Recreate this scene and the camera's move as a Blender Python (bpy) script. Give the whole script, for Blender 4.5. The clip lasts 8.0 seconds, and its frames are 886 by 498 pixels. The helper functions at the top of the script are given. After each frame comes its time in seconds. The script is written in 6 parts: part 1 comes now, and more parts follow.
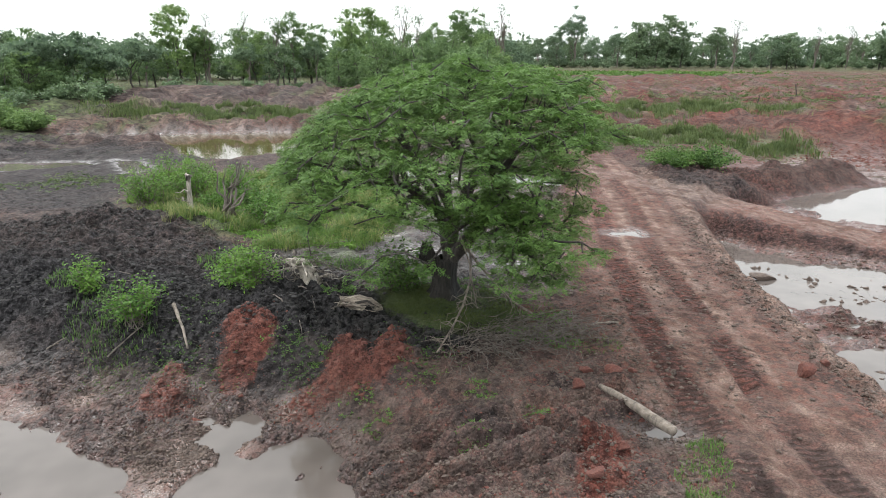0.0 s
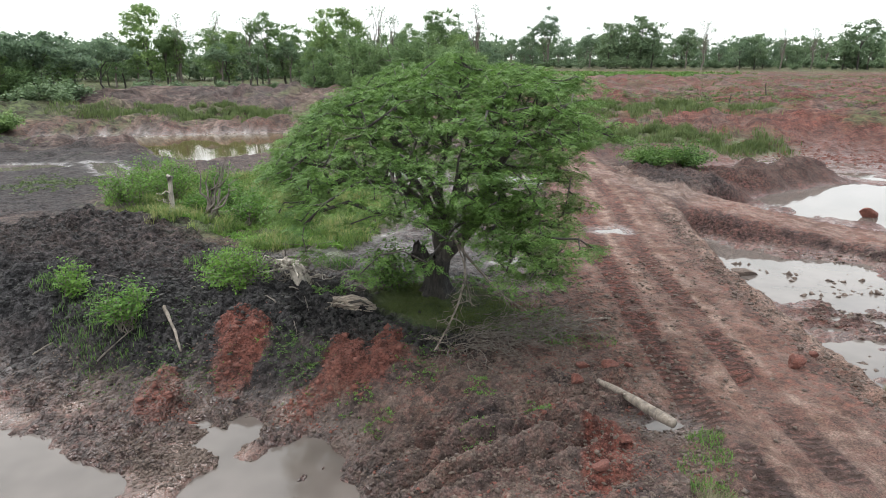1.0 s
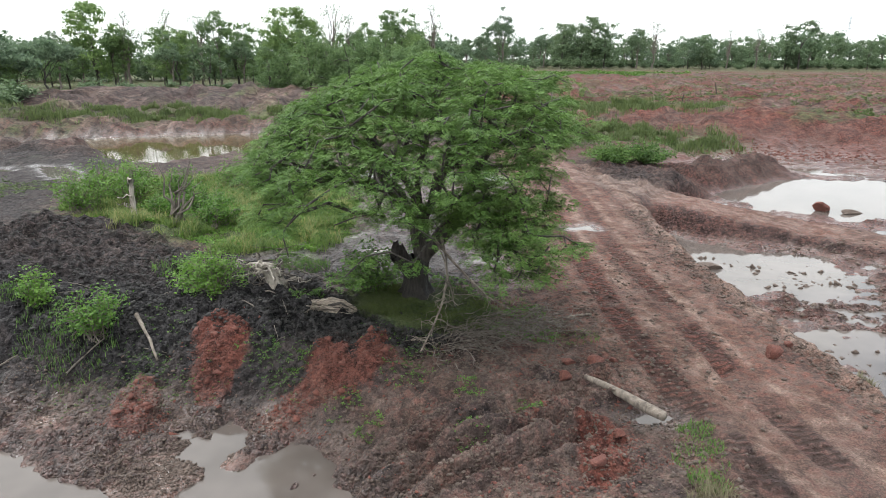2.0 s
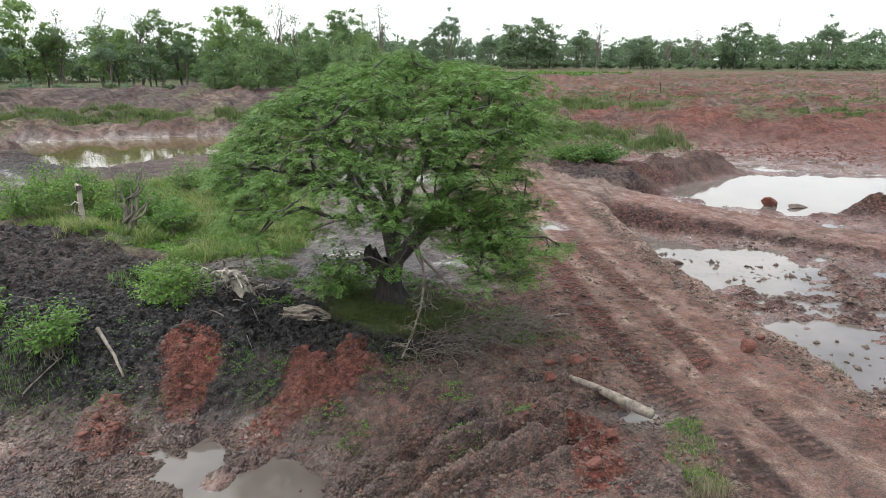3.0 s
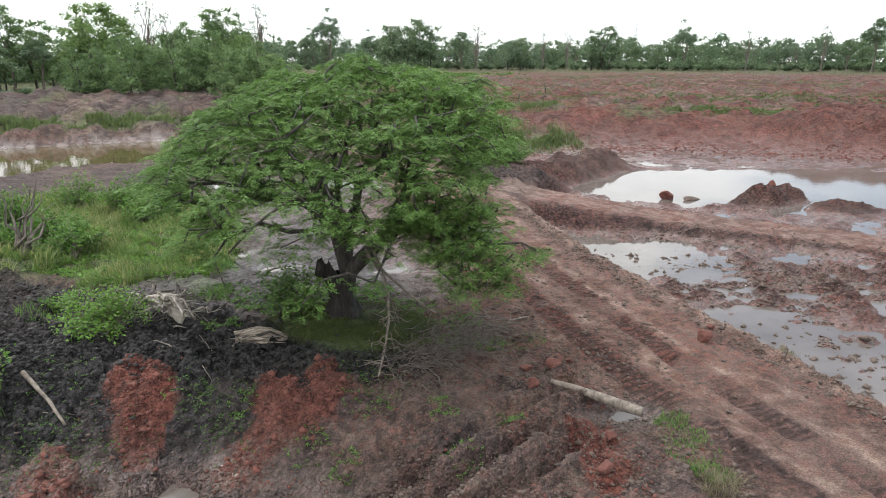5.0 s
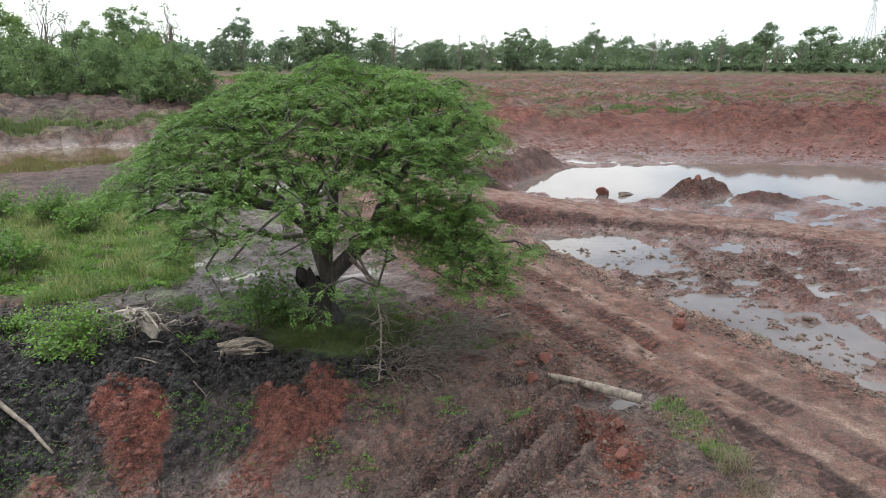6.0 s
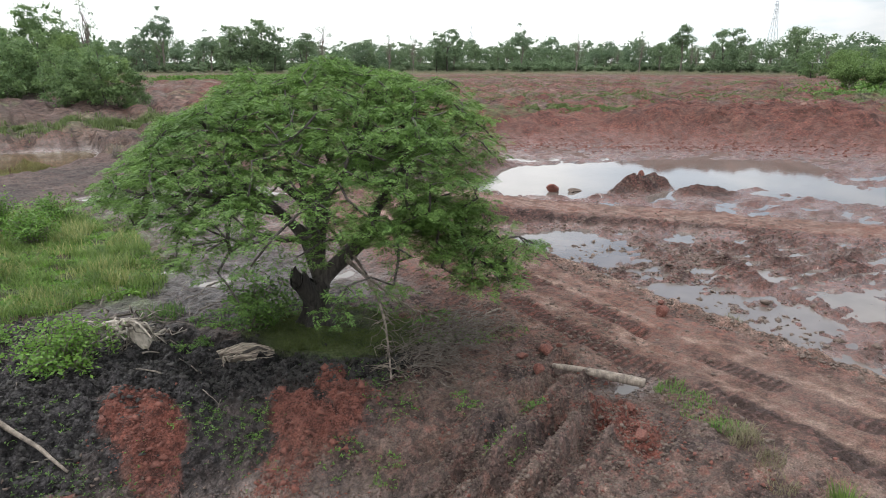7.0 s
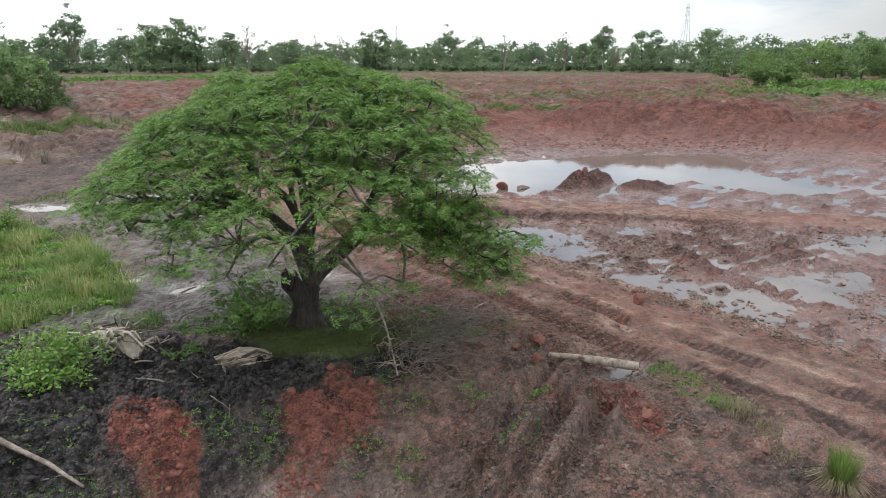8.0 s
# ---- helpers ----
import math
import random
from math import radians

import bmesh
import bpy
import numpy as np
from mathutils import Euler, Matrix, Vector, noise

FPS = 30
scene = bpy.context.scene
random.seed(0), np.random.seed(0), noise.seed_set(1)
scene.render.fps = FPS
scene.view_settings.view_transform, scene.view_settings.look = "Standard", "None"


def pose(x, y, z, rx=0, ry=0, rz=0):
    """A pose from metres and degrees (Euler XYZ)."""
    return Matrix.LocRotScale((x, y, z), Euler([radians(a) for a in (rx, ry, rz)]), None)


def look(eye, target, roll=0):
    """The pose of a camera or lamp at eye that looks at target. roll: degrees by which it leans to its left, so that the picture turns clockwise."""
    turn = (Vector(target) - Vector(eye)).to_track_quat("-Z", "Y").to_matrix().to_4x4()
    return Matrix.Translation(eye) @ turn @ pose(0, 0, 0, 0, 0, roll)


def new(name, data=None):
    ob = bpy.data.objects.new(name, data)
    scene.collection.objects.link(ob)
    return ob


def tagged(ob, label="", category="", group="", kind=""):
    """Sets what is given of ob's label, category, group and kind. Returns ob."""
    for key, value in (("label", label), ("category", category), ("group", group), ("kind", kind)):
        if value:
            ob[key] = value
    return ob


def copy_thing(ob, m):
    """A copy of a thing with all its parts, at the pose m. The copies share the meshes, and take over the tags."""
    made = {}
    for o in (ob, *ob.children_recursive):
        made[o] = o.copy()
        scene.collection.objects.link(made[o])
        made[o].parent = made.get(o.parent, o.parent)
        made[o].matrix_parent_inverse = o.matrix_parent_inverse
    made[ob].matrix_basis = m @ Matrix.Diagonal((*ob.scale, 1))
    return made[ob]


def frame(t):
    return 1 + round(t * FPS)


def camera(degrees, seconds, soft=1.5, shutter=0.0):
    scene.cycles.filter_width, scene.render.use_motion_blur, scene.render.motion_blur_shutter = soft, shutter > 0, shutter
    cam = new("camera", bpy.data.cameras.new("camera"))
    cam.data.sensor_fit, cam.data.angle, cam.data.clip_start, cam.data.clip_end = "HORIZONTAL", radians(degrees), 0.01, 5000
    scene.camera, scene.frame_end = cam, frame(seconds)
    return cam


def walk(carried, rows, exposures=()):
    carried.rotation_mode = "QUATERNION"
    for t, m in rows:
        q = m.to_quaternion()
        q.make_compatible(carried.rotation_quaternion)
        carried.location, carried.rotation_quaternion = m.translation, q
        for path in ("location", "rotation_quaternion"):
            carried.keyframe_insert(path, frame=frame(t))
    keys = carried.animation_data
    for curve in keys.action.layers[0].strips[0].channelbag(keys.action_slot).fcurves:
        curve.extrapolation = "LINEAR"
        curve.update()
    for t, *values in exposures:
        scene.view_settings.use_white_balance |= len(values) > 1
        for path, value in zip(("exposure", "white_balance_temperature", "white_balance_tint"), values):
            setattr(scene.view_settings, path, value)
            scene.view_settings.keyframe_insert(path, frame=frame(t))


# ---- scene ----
cam = camera(69.2, 8.0, soft=0.55)
METRES, EYE, TILT, LEAN, TURN = 10.0, 9.0, -16.545, 0.0, 0.0
ROWS = [
    (0.0, 0.0, 0.0, 0.0, 0.0, 0.0, -0.0),
    (0.5, -0.0243, -0.0016, -0.0026, -0.5, 0.02, 0.15),
    (1.0, -0.0577, -0.0021, -0.0058, -2.24, 0.04, 0.64),
    (1.5, -0.0931, 0.0025, -0.0068, -4.03, 0.01, 1.16),
    (3.0, -0.2006, 0.0558, 0.0059, -10.48, -0.2, 3.03),
    (3.5, -0.2384, 0.0799, 0.0144, -12.62, -0.33, 3.65),
    (4.0, -0.278, 0.1063, 0.0243, -14.79, -0.46, 4.27),
    (4.5, -0.3273, 0.1333, 0.0345, -17.44, -0.63, 5.01),
    (6.0, -0.5678, 0.2357, 0.0668, -27.86, -1.66, 7.84),
    (6.5, -0.6551, 0.2736, 0.0782, -31.23, -2.11, 8.71),
    (7.0, -0.7415, 0.3096, 0.0892, -34.11, -2.56, 9.44),
    (7.5, -0.823, 0.3488, 0.1012, -36.99, -3.04, 10.14),
    (8.0, -0.9015, 0.3893, 0.113, -40.47, -3.67, 10.92),
]
walk(cam, [(t, pose(0, 0, EYE, TILT, LEAN, TURN) @ pose(METRES * x, METRES * y, METRES * z, 90 + pitch, roll, yaw)) for t, x, y, z, yaw, pitch, roll in ROWS],
     exposures=[(0.0, 0.05, 6250, 7), (4.5, -0.01, 6250, 8), (8.0, -0.06, 6300, 9)])

# ---------------------------------------------------------------- light
world = bpy.data.worlds.new("sky")
scene.world = world
world.use_nodes = True
wt = world.node_tree
wt.nodes.clear()


def wn(kind, **sets):
    n = wt.nodes.new(kind)
    for k, v in sets.items():
        n.inputs[k.replace("_", " ")].default_value = v
    return n


w_out = wn("ShaderNodeOutputWorld")
w_sky = wn("ShaderNodeTexSky")
w_sky.sky_type, w_sky.sun_disc = "NISHITA", False
w_sky.sun_elevation, w_sky.sun_rotation = radians(52), radians(-25)
w_sky.air_density, w_sky.dust_density, w_sky.ozone_density = 1.0, 0.2, 2.5
w_blue = wn("ShaderNodeBackground", Strength=0.13)
wt.links.new(w_sky.outputs[0], w_blue.inputs["Color"])
w_cloud = wn("ShaderNodeBackground", Strength=1.6)
w_co = wn("ShaderNodeTexCoord")
w_map = wt.nodes.new("ShaderNodeMapping")
w_map.inputs["Scale"].default_value = (1.6, 1.6, 7.0)
w_map.inputs["Location"].default_value = (0.4, 0.15, 0.2)
wt.links.new(w_co.outputs["Generated"], w_map.inputs["Vector"])
w_noise = wn("ShaderNodeTexNoise", Scale=1.7, Detail=7.0, Roughness=0.55)
wt.links.new(w_map.outputs[0], w_noise.inputs["Vector"])
# the cloud deck is closed in the north-west and thins out towards the east
w_sep = wn("ShaderNodeSeparateXYZ")
wt.links.new(w_co.outputs["Generated"], w_sep.inputs[0])
w_east = wn("ShaderNodeMapRange")
for k, v in (("From Min", 0.72), ("From Max", 1.15), ("To Min", 0.75), ("To Max", 0.33)):
    w_east.inputs[k].default_value = v
w_cap = wt.nodes.new("ShaderNodeMath")
w_cap.operation, w_cap.inputs[1].default_value = "MINIMUM", 0.30
wt.links.new(w_sep.outputs["Z"], w_cap.inputs[0])
w_lift = wt.nodes.new("ShaderNodeMath")
w_lift.operation, w_lift.inputs[1].default_value = "MULTIPLY_ADD", 1.6
wt.links.new(w_cap.outputs[0], w_lift.inputs[0])
wt.links.new(w_sep.outputs["X"], w_lift.inputs[2])
wt.links.new(w_lift.outputs[0], w_east.inputs["Value"])
w_add = wt.nodes.new("ShaderNodeMath")
w_add.operation = "ADD"
wt.links.new(w_noise.outputs[0], w_add.inputs[0])
wt.links.new(w_east.outputs[0], w_add.inputs[1])
w_ramp = wt.nodes.new("ShaderNodeValToRGB")
w_ramp.color_ramp.elements[0].position, w_ramp.color_ramp.elements[1].position = 0.60, 1.0
wt.links.new(w_add.outputs[0], w_ramp.inputs[0])
w_tone = wt.nodes.new("ShaderNodeValToRGB")
w_tone.color_ramp.elements[0].position, w_tone.color_ramp.elements[1].position = 0.70, 1.15
w_tone.color_ramp.elements[0].color, w_tone.color_ramp.elements[1].color = (0.50, 0.63, 0.78, 1), (1.0, 1.0, 0.99, 1)
wt.links.new(w_add.outputs[0], w_tone.inputs[0])
wt.links.new(w_tone.outputs[0], w_cloud.inputs["Color"])
w_high = wn("ShaderNodeMapRange")
for k, v in (("From Min", 0.05), ("From Max", 0.8), ("To Min", 1.5), ("To Max", 3.35)):
    w_high.inputs[k].default_value = v
wt.links.new(w_sep.outputs["Z"], w_high.inputs["Value"])
w_dim = wn("ShaderNodeMapRange")
for k, v in (("From Min", 0.84), ("From Max", 0.97), ("To Min", 1.0), ("To Max", 0.46)):
    w_dim.inputs[k].default_value = v
wt.links.new(w_sep.outputs["X"], w_dim.inputs["Value"])
w_glow = wt.nodes.new("ShaderNodeMath")
w_glow.operation = "MULTIPLY"
wt.links.new(w_high.outputs[0], w_glow.inputs[0])
wt.links.new(w_dim.outputs[0], w_glow.inputs[1])
wt.links.new(w_glow.outputs[0], w_cloud.inputs["Strength"])
w_mix = wn("ShaderNodeMixShader")
wt.links.new(w_ramp.outputs[0], w_mix.inputs[0])
wt.links.new(w_blue.outputs[0], w_mix.inputs[1])
wt.links.new(w_cloud.outputs[0], w_mix.inputs[2])
wt.links.new(w_mix.outputs[0], w_out.inputs["Surface"])

sun_data = bpy.data.lights.new("sun", "SUN")
sun_data.energy, sun_data.angle, sun_data.color = 1.9, radians(14), (1.0, 0.985, 0.965)
sun = new("sun", sun_data)
sun.matrix_world = look((0, 0, 60), (0 + 25 * 0.42, -25 * 0.9, 60 - 32))


# ---------------------------------------------------------------- mesh helpers
def grid_mesh(name, V, F):
    """A mesh from arrays of corners and of equal-sided faces."""
    me = bpy.data.meshes.new(name)
    V, F = np.asarray(V, np.float32), np.asarray(F, np.int32)
    me.vertices.add(len(V))
    me.vertices.foreach_set("co", V.ravel())
    me.loops.add(F.size)
    me.loops.foreach_set("vertex_index", F.ravel())
    me.polygons.add(len(F))
    me.polygons.foreach_set("loop_start", np.arange(0, F.size, F.shape[1], dtype=np.int32))
    me.update(calc_edges=True)
    me.validate()
    return me


def soft(me):
    me.polygons.foreach_set("use_smooth", np.ones(len(me.polygons), bool))
    return me


def part(name, me, material, parent=None, label="", smooth=True):
    ob = new(name, me)
    if material:
        me.materials.append(material)
    if smooth:
        soft(me)
    if parent:
        ob.parent = parent
    if label:
        ob["label"] = label
    return ob


def empty(name, place, label, category, group="", kind=""):
    ob = new(name)
    ob.location = place
    ob.empty_display_size = 0.2
    return tagged(ob, label, category, group, kind)


def tube(points, radii, sides=7, rough=0.0, rng=None):
    """Corners and quads of a bent tube through the points, closed at both ends by a near-point ring."""
    P, R = np.asarray(points, float), np.asarray(radii, float)
    T = np.gradient(P, axis=0)
    T /= np.linalg.norm(T, axis=1)[:, None] + 1e-9
    up = np.array([0.31, 0.17, 0.94])
    A = np.cross(T, up)
    A /= np.linalg.norm(A, axis=1)[:, None] + 1e-9
    B = np.cross(T, A)
    a = np.linspace(0, 2 * np.pi, sides, endpoint=False)
    r = R[:, None] * np.ones(sides)
    if rough and rng is not None:
        r = r * (1 + rough * rng.uniform(-1, 1, r.shape))
    V = P[:, None] + r[..., None] * (np.cos(a)[None, :, None] * A[:, None] + np.sin(a)[None, :, None] * B[:, None])
    n = len(P)
    V = V.reshape(-1, 3)
    i, j = np.meshgrid(np.arange(n - 1), np.arange(sides), indexing="ij")
    k = (j + 1) % sides
    F = np.stack([i * sides + j, i * sides + k, (i + 1) * sides + k, (i + 1) * sides + j], -1).reshape(-1, 4)
    e = (n - 1) * sides
    caps = [[o + q, o + (q + 1) % sides, o + (sides - q - 2) % sides, o + sides - q - 1] for o in (0, e) for q in range(sides // 2)]
    caps = [c for c in caps if len(set(c)) == 4]
    return V, np.vstack([F, np.array(caps, int).reshape(-1, 4)])


def merged(pieces):
    V, F, o = [], [], 0
    for v, f in pieces:
        V.append(v)
        F.append(np.asarray(f) + o)
        o += len(v)
    return np.vstack(V), np.vstack(F)


def bent(a, b, sag, n, rng, wob=0.06):
    """A crooked line from a to b, which bows by sag along z."""
    a, b = np.asarray(a, float), np.asarray(b, float)
    t = np.linspace(0, 1, n)[:, None]
    p = a + (b - a) * t
    length = np.linalg.norm(b - a)
    p[:, 2] += sag * np.sin(np.pi * t[:, 0])
    p[1:-1] += rng.normal(0, wob * length / max(2, n - 1), (n - 2, 3))
    return p


def unit(v):
    return v / (np.linalg.norm(v, axis=-1, keepdims=True) + 1e-9)


def leaves(centres, along, normal, length, width, fold=0.25):
    """Pointed leaf blades of four corners, a little folded along the middle."""
    n = unit(normal)
    t = unit(along - (along * n).sum(-1, keepdims=True) * n)
    s = np.cross(n, t)
    L, W = np.broadcast_to(length, len(centres))[:, None], np.broadcast_to(width, len(centres))[:, None]
    V = np.stack([centres, centres + 0.5 * L * t + 0.5 * W * s + fold * W * n, centres + L * t, centres + 0.5 * L * t - 0.5 * W * s + fold * W * n], 1)
    return V.reshape(-1, 3), np.arange(len(centres) * 4).reshape(-1, 4)


# ---------------------------------------------------------------- noise for the ground
PERM = np.random.default_rng(9).permutation(4096)
RAND = np.random.default_rng(10).random(4096)
WAY = np.stack([np.cos(RAND * 2 * np.pi), np.sin(RAND * 2 * np.pi)])


def cell(ix, iy, seed):
    return PERM[(PERM[(ix + seed * 131) & 4095] + iy) & 4095]


def lattice(ix, iy, seed):
    return RAND[cell(ix.astype(np.int64), iy.astype(np.int64), seed)]


def ripple(x, y, seed):
    ix, iy = np.floor(x), np.floor(y)
    fx, fy = x - ix, y - iy
    ux, uy = fx * fx * fx * (fx * (fx * 6 - 15) + 10), fy * fy * fy * (fy * (fy * 6 - 15) + 10)

    jx, jy = ix.astype(np.int64), iy.astype(np.int64)

    def corner(dx, dy):
        h = cell(jx + dx, jy + dy, seed)
        return WAY[0][h] * (fx - dx) + WAY[1][h] * (fy - dy)

    return 1.5 * ((corner(0, 0) * (1 - ux) + corner(1, 0) * ux) * (1 - uy) + (corner(0, 1) * (1 - ux) + corner(1, 1) * ux) * uy)


def fbm(x, y, size, octaves, seed, gain=0.5):
    out, amp = np.zeros_like(x), 1.0
    c, s = math.cos(0.6), math.sin(0.6)
    px, py = x / size, y / size
    for o in range(octaves):
        out += amp * ripple(px, py, seed + o)
        px, py, amp = 2.03 * (c * px - s * py), 2.03 * (s * px + c * py), amp * gain
    return out


def lumps(x, y, size, seed):
    """Heights of round clods, one in each cell of that size, most of them small."""
    px, py = x / size, y / size
    ix, iy = np.floor(px), np.floor(py)
    best = np.zeros_like(x)
    for dx in (-1, 0, 1):
        for dy in (-1, 0, 1):
            cx, cy = ix + dx, iy + dy
            ox, oy = cx + lattice(cx, cy, seed), cy + lattice(cx, cy, seed + 7)
            r = 0.2 + 0.65 * lattice(cx, cy, seed + 13) ** 2
            d2 = ((px - ox) ** 2 + (py - oy) ** 2) / (r * r)
            best = np.maximum(best, r * np.sqrt(np.clip(1 - d2, 0, 1)))
    return best * size


def step(a, b, v):
    t = np.clip((v - a) / (b - a), 0, 1)
    return t * t * (3 - 2 * t)


def mix(a, b, t):
    return a + (b - a) * t


def poly(x, y, pts):
    """Signed distance to a polygon, negative inside."""
    best, sign = np.full_like(x, 1e9), np.ones_like(x)
    for (ax, ay), (bx, by) in zip(pts, pts[1:] + pts[:1]):
        ex, ey = bx - ax, by - ay
        wx, wy = x - ax, y - ay
        t = np.clip((wx * ex + wy * ey) / (ex * ex + ey * ey), 0, 1)
        best = np.minimum(best, (wx - ex * t) ** 2 + (wy - ey * t) ** 2)
        c1, c2, c3 = y >= ay, y < by, ex * wy > ey * wx
        sign = np.where((c1 & c2 & c3) | (~c1 & ~c2 & ~c3), -sign, sign)
    return sign * np.sqrt(best)


def line(x, y, pts):
    """Distance to a bent line, the way along it, and the side offset (right of it positive)."""
    best, along, side, done = np.full_like(x, 1e9), np.zeros_like(x), np.zeros_like(x), 0.0
    for (ax, ay), (bx, by) in zip(pts, pts[1:]):
        ex, ey = bx - ax, by - ay
        length = math.hypot(ex, ey)
        wx, wy = x - ax, y - ay
        t = np.clip((wx * ex + wy * ey) / length ** 2, 0, 1)
        d = np.hypot(wx - ex * t, wy - ey * t)
        near = d < best
        best = np.where(near, d, best)
        along = np.where(near, done + t * length, along)
        side = np.where(near, (wx * ey - wy * ex) / length, side)
        done += length
    return best, along, side


# ---------------------------------------------------------------- the lie of the land
PIT = [(11.5, -40), (11.5, 5), (11.2, 12), (11.6, 18), (12.2, 24), (13.2, 30), (14.6, 35), (17, 39), (21, 42.5), (23, 46), (27, 50), (33, 63), (43, 64.5),
       (54.5, 56.5), (64, 45), (70.5, 33), (73, 22), (76, 5), (80, -40)]
BASIN = [(-60, 24), (-20, 19.3), (-13.4, 17.6), (-11.5, 17.0), (-9.8, 16.3), (-7.5, 15.3), (-5.5, 15.4), (-4.2, 15.1), (-2.8, 13.9), (-1.7, 12.4), (-1.3, 10.6),
         (-1.5, 7), (-2, -40), (-60, -40)]
ROAD = [(6.6, -20), (6.9, 4), (7.2, 9), (7.3, 13), (7.6, 18), (8.3, 25), (9.8, 33), (11, 42), (12.3, 56), (13, 68)]
BRANCH = [(11.5, 45), (14, 41.5), (17, 37), (20, 34.3), (22.3, 33), (25, 30), (28.2, 26.6), (33, 20), (40, 10)]
POND_LEFT = [(-47, 78), (-34, 82), (-20, 85), (-8, 86), (2, 83), (1, 72), (-6, 66), (-15, 64), (-20, 58.5), (-25, 62), (-30, 70), (-40, 71)]
POOL_BIG = [(23.5, 43.3), (25, 40.3), (27.1, 37.5), (28.3, 35.5), (33.5, 31.8), (38.5, 32.8), (43, 30.7), (42.2, 24.7), (45.6, 20.2), (47.9, 20.5), (48.5, 24.5),
            (49.9, 28.4), (58, 33), (60, 36.5), (55.1, 39.8), (52.2, 43.5), (45, 46), (39, 48), (32, 50.2), (28, 49)]
POOL_ROAD = [(15.0, 35.0), (14.6, 31.7), (14.1, 29.1), (14.0, 26.7), (13.8, 24.7), (14.6, 24.4), (15.8, 24.8), (16.9, 23.4), (18.4, 23.7), (20.2, 25.2), (21.0, 26.4), (20.6, 27.6),
             (19.6, 29.4), (18.8, 30.2), (17.2, 30.1), (16.4, 31.2), (15.7, 33.2)]
POOL_NEAR = [(13.7, 19.9), (15.2, 20.2), (16.7, 19.8), (18.2, 19.0), (17.6, 17.6), (18.7, 16.2), (18.2, 14.6), (17.0, 14.2), (18.4, 13.2), (15.8, 13.0), (14.2, 11.8), (12.7, 11.3),
             (12.0, 12.5), (12.6, 14), (13.4, 16.1), (13.5, 17.8)]
POOL_EAST = [(29.2, 21.5), (33.2, 18.7), (38, 14.9), (41, 12), (34, 9.5), (29.5, 12.6), (29.8, 14.5), (31.2, 16.4), (30.3, 19.2)]
POOL_STRIP = [(19.0, 13.1), (20.8, 15.0), (23.5, 13.7), (25.6, 12.6), (25.2, 11.6), (21.7, 11.5), (19.8, 11.4)]
POOL_RUT = [(14.4, 12.2), (14.9, 11.4), (14.4, 9.7), (13.7, 9.9), (13.9, 11)]
FURROWS = [(13.6, 23.4), (17, 22.6), (21.5, 25), (30, 20.8), (33, 16), (26, 14.4), (18.5, 17.5), (17.5, 19.6), (14, 20.8)]
POOL_A = [(-16, 15.2), (-12.5, 14.9), (-10.9, 14.3), (-9.4, 13.5), (-7.5, 12.5), (-6.4, 11.0), (-6.6, 4), (-20, 4)]
POOL_B = [(-5.6, 11.9), (-4.6, 13.2), (-3.2, 13.7), (-2.3, 12.8), (-1.9, 11.4), (-2.5, 7), (-5.6, 7)]
POOL_C = [(-5.9, 13.5), (-4.9, 14.3), (-4.2, 14.4), (-4.3, 13.9), (-5.2, 13.2)]
MEADOW = [(-19, 38), (-15, 33), (-11, 29), (-8, 27), (-4.5, 25.8), (-2.6, 29), (-2.2, 34), (-3, 41), (-5, 46), (-12, 49), (-20, 46)]
DARK_RIDGE = [(-16, 21.5), (-11, 20), (-8, 19.2), (-5.5, 19.2), (-3, 18.2), (-1, 17.0), (0.4, 16.5)]
PIT_WATER, BASIN_WATER = -0.738, 0.08

# pools with a level of their own: level, outline
POOLS = [
    (-0.25, POND_LEFT),
    (0.22, [(-44, 55.5), (-31.5, 56.5), (-29.8, 54.8), (-35, 51.5), (-44, 50.5)]),
    (0.3, [(-29.2, 57), (-27.0, 56.6), (-24.4, 53.0), (-22.6, 50.2), (-24.8, 50.0), (-27.2, 53.6)]),
    (0.72, [(3.2, 47.6), (6.5, 46.0), (9.0, 43.6), (7.6, 42.6), (4.5, 44.6)]),
    (0.85, [(-3.4, 30.2), (-2.0, 29.9), (-2.2, 29.3), (-3.3, 29.4)]),
    (0.9, [(-1.9, 27.2), (-0.6, 27.4), (-0.3, 26.8), (-1.6, 26.4)]),
    (0.75, [(-3.4, 48.6), (-0.5, 47.5), (1.4, 45.6), (0.2, 44.9), (-2.5, 46.6)]),
    (1.18, [(7.6, 28.9), (9.0, 29.1), (9.1, 28.3), (7.7, 28.2)]),
    (1.0, [(4.35, 12.55), (4.8, 12.85), (5.2, 12.55), (4.75, 12.25)]),
    (0.95, [(2.2, 25.2), (3.6, 25.3), (3.8, 24.5), (2.4, 24.6)]),
]


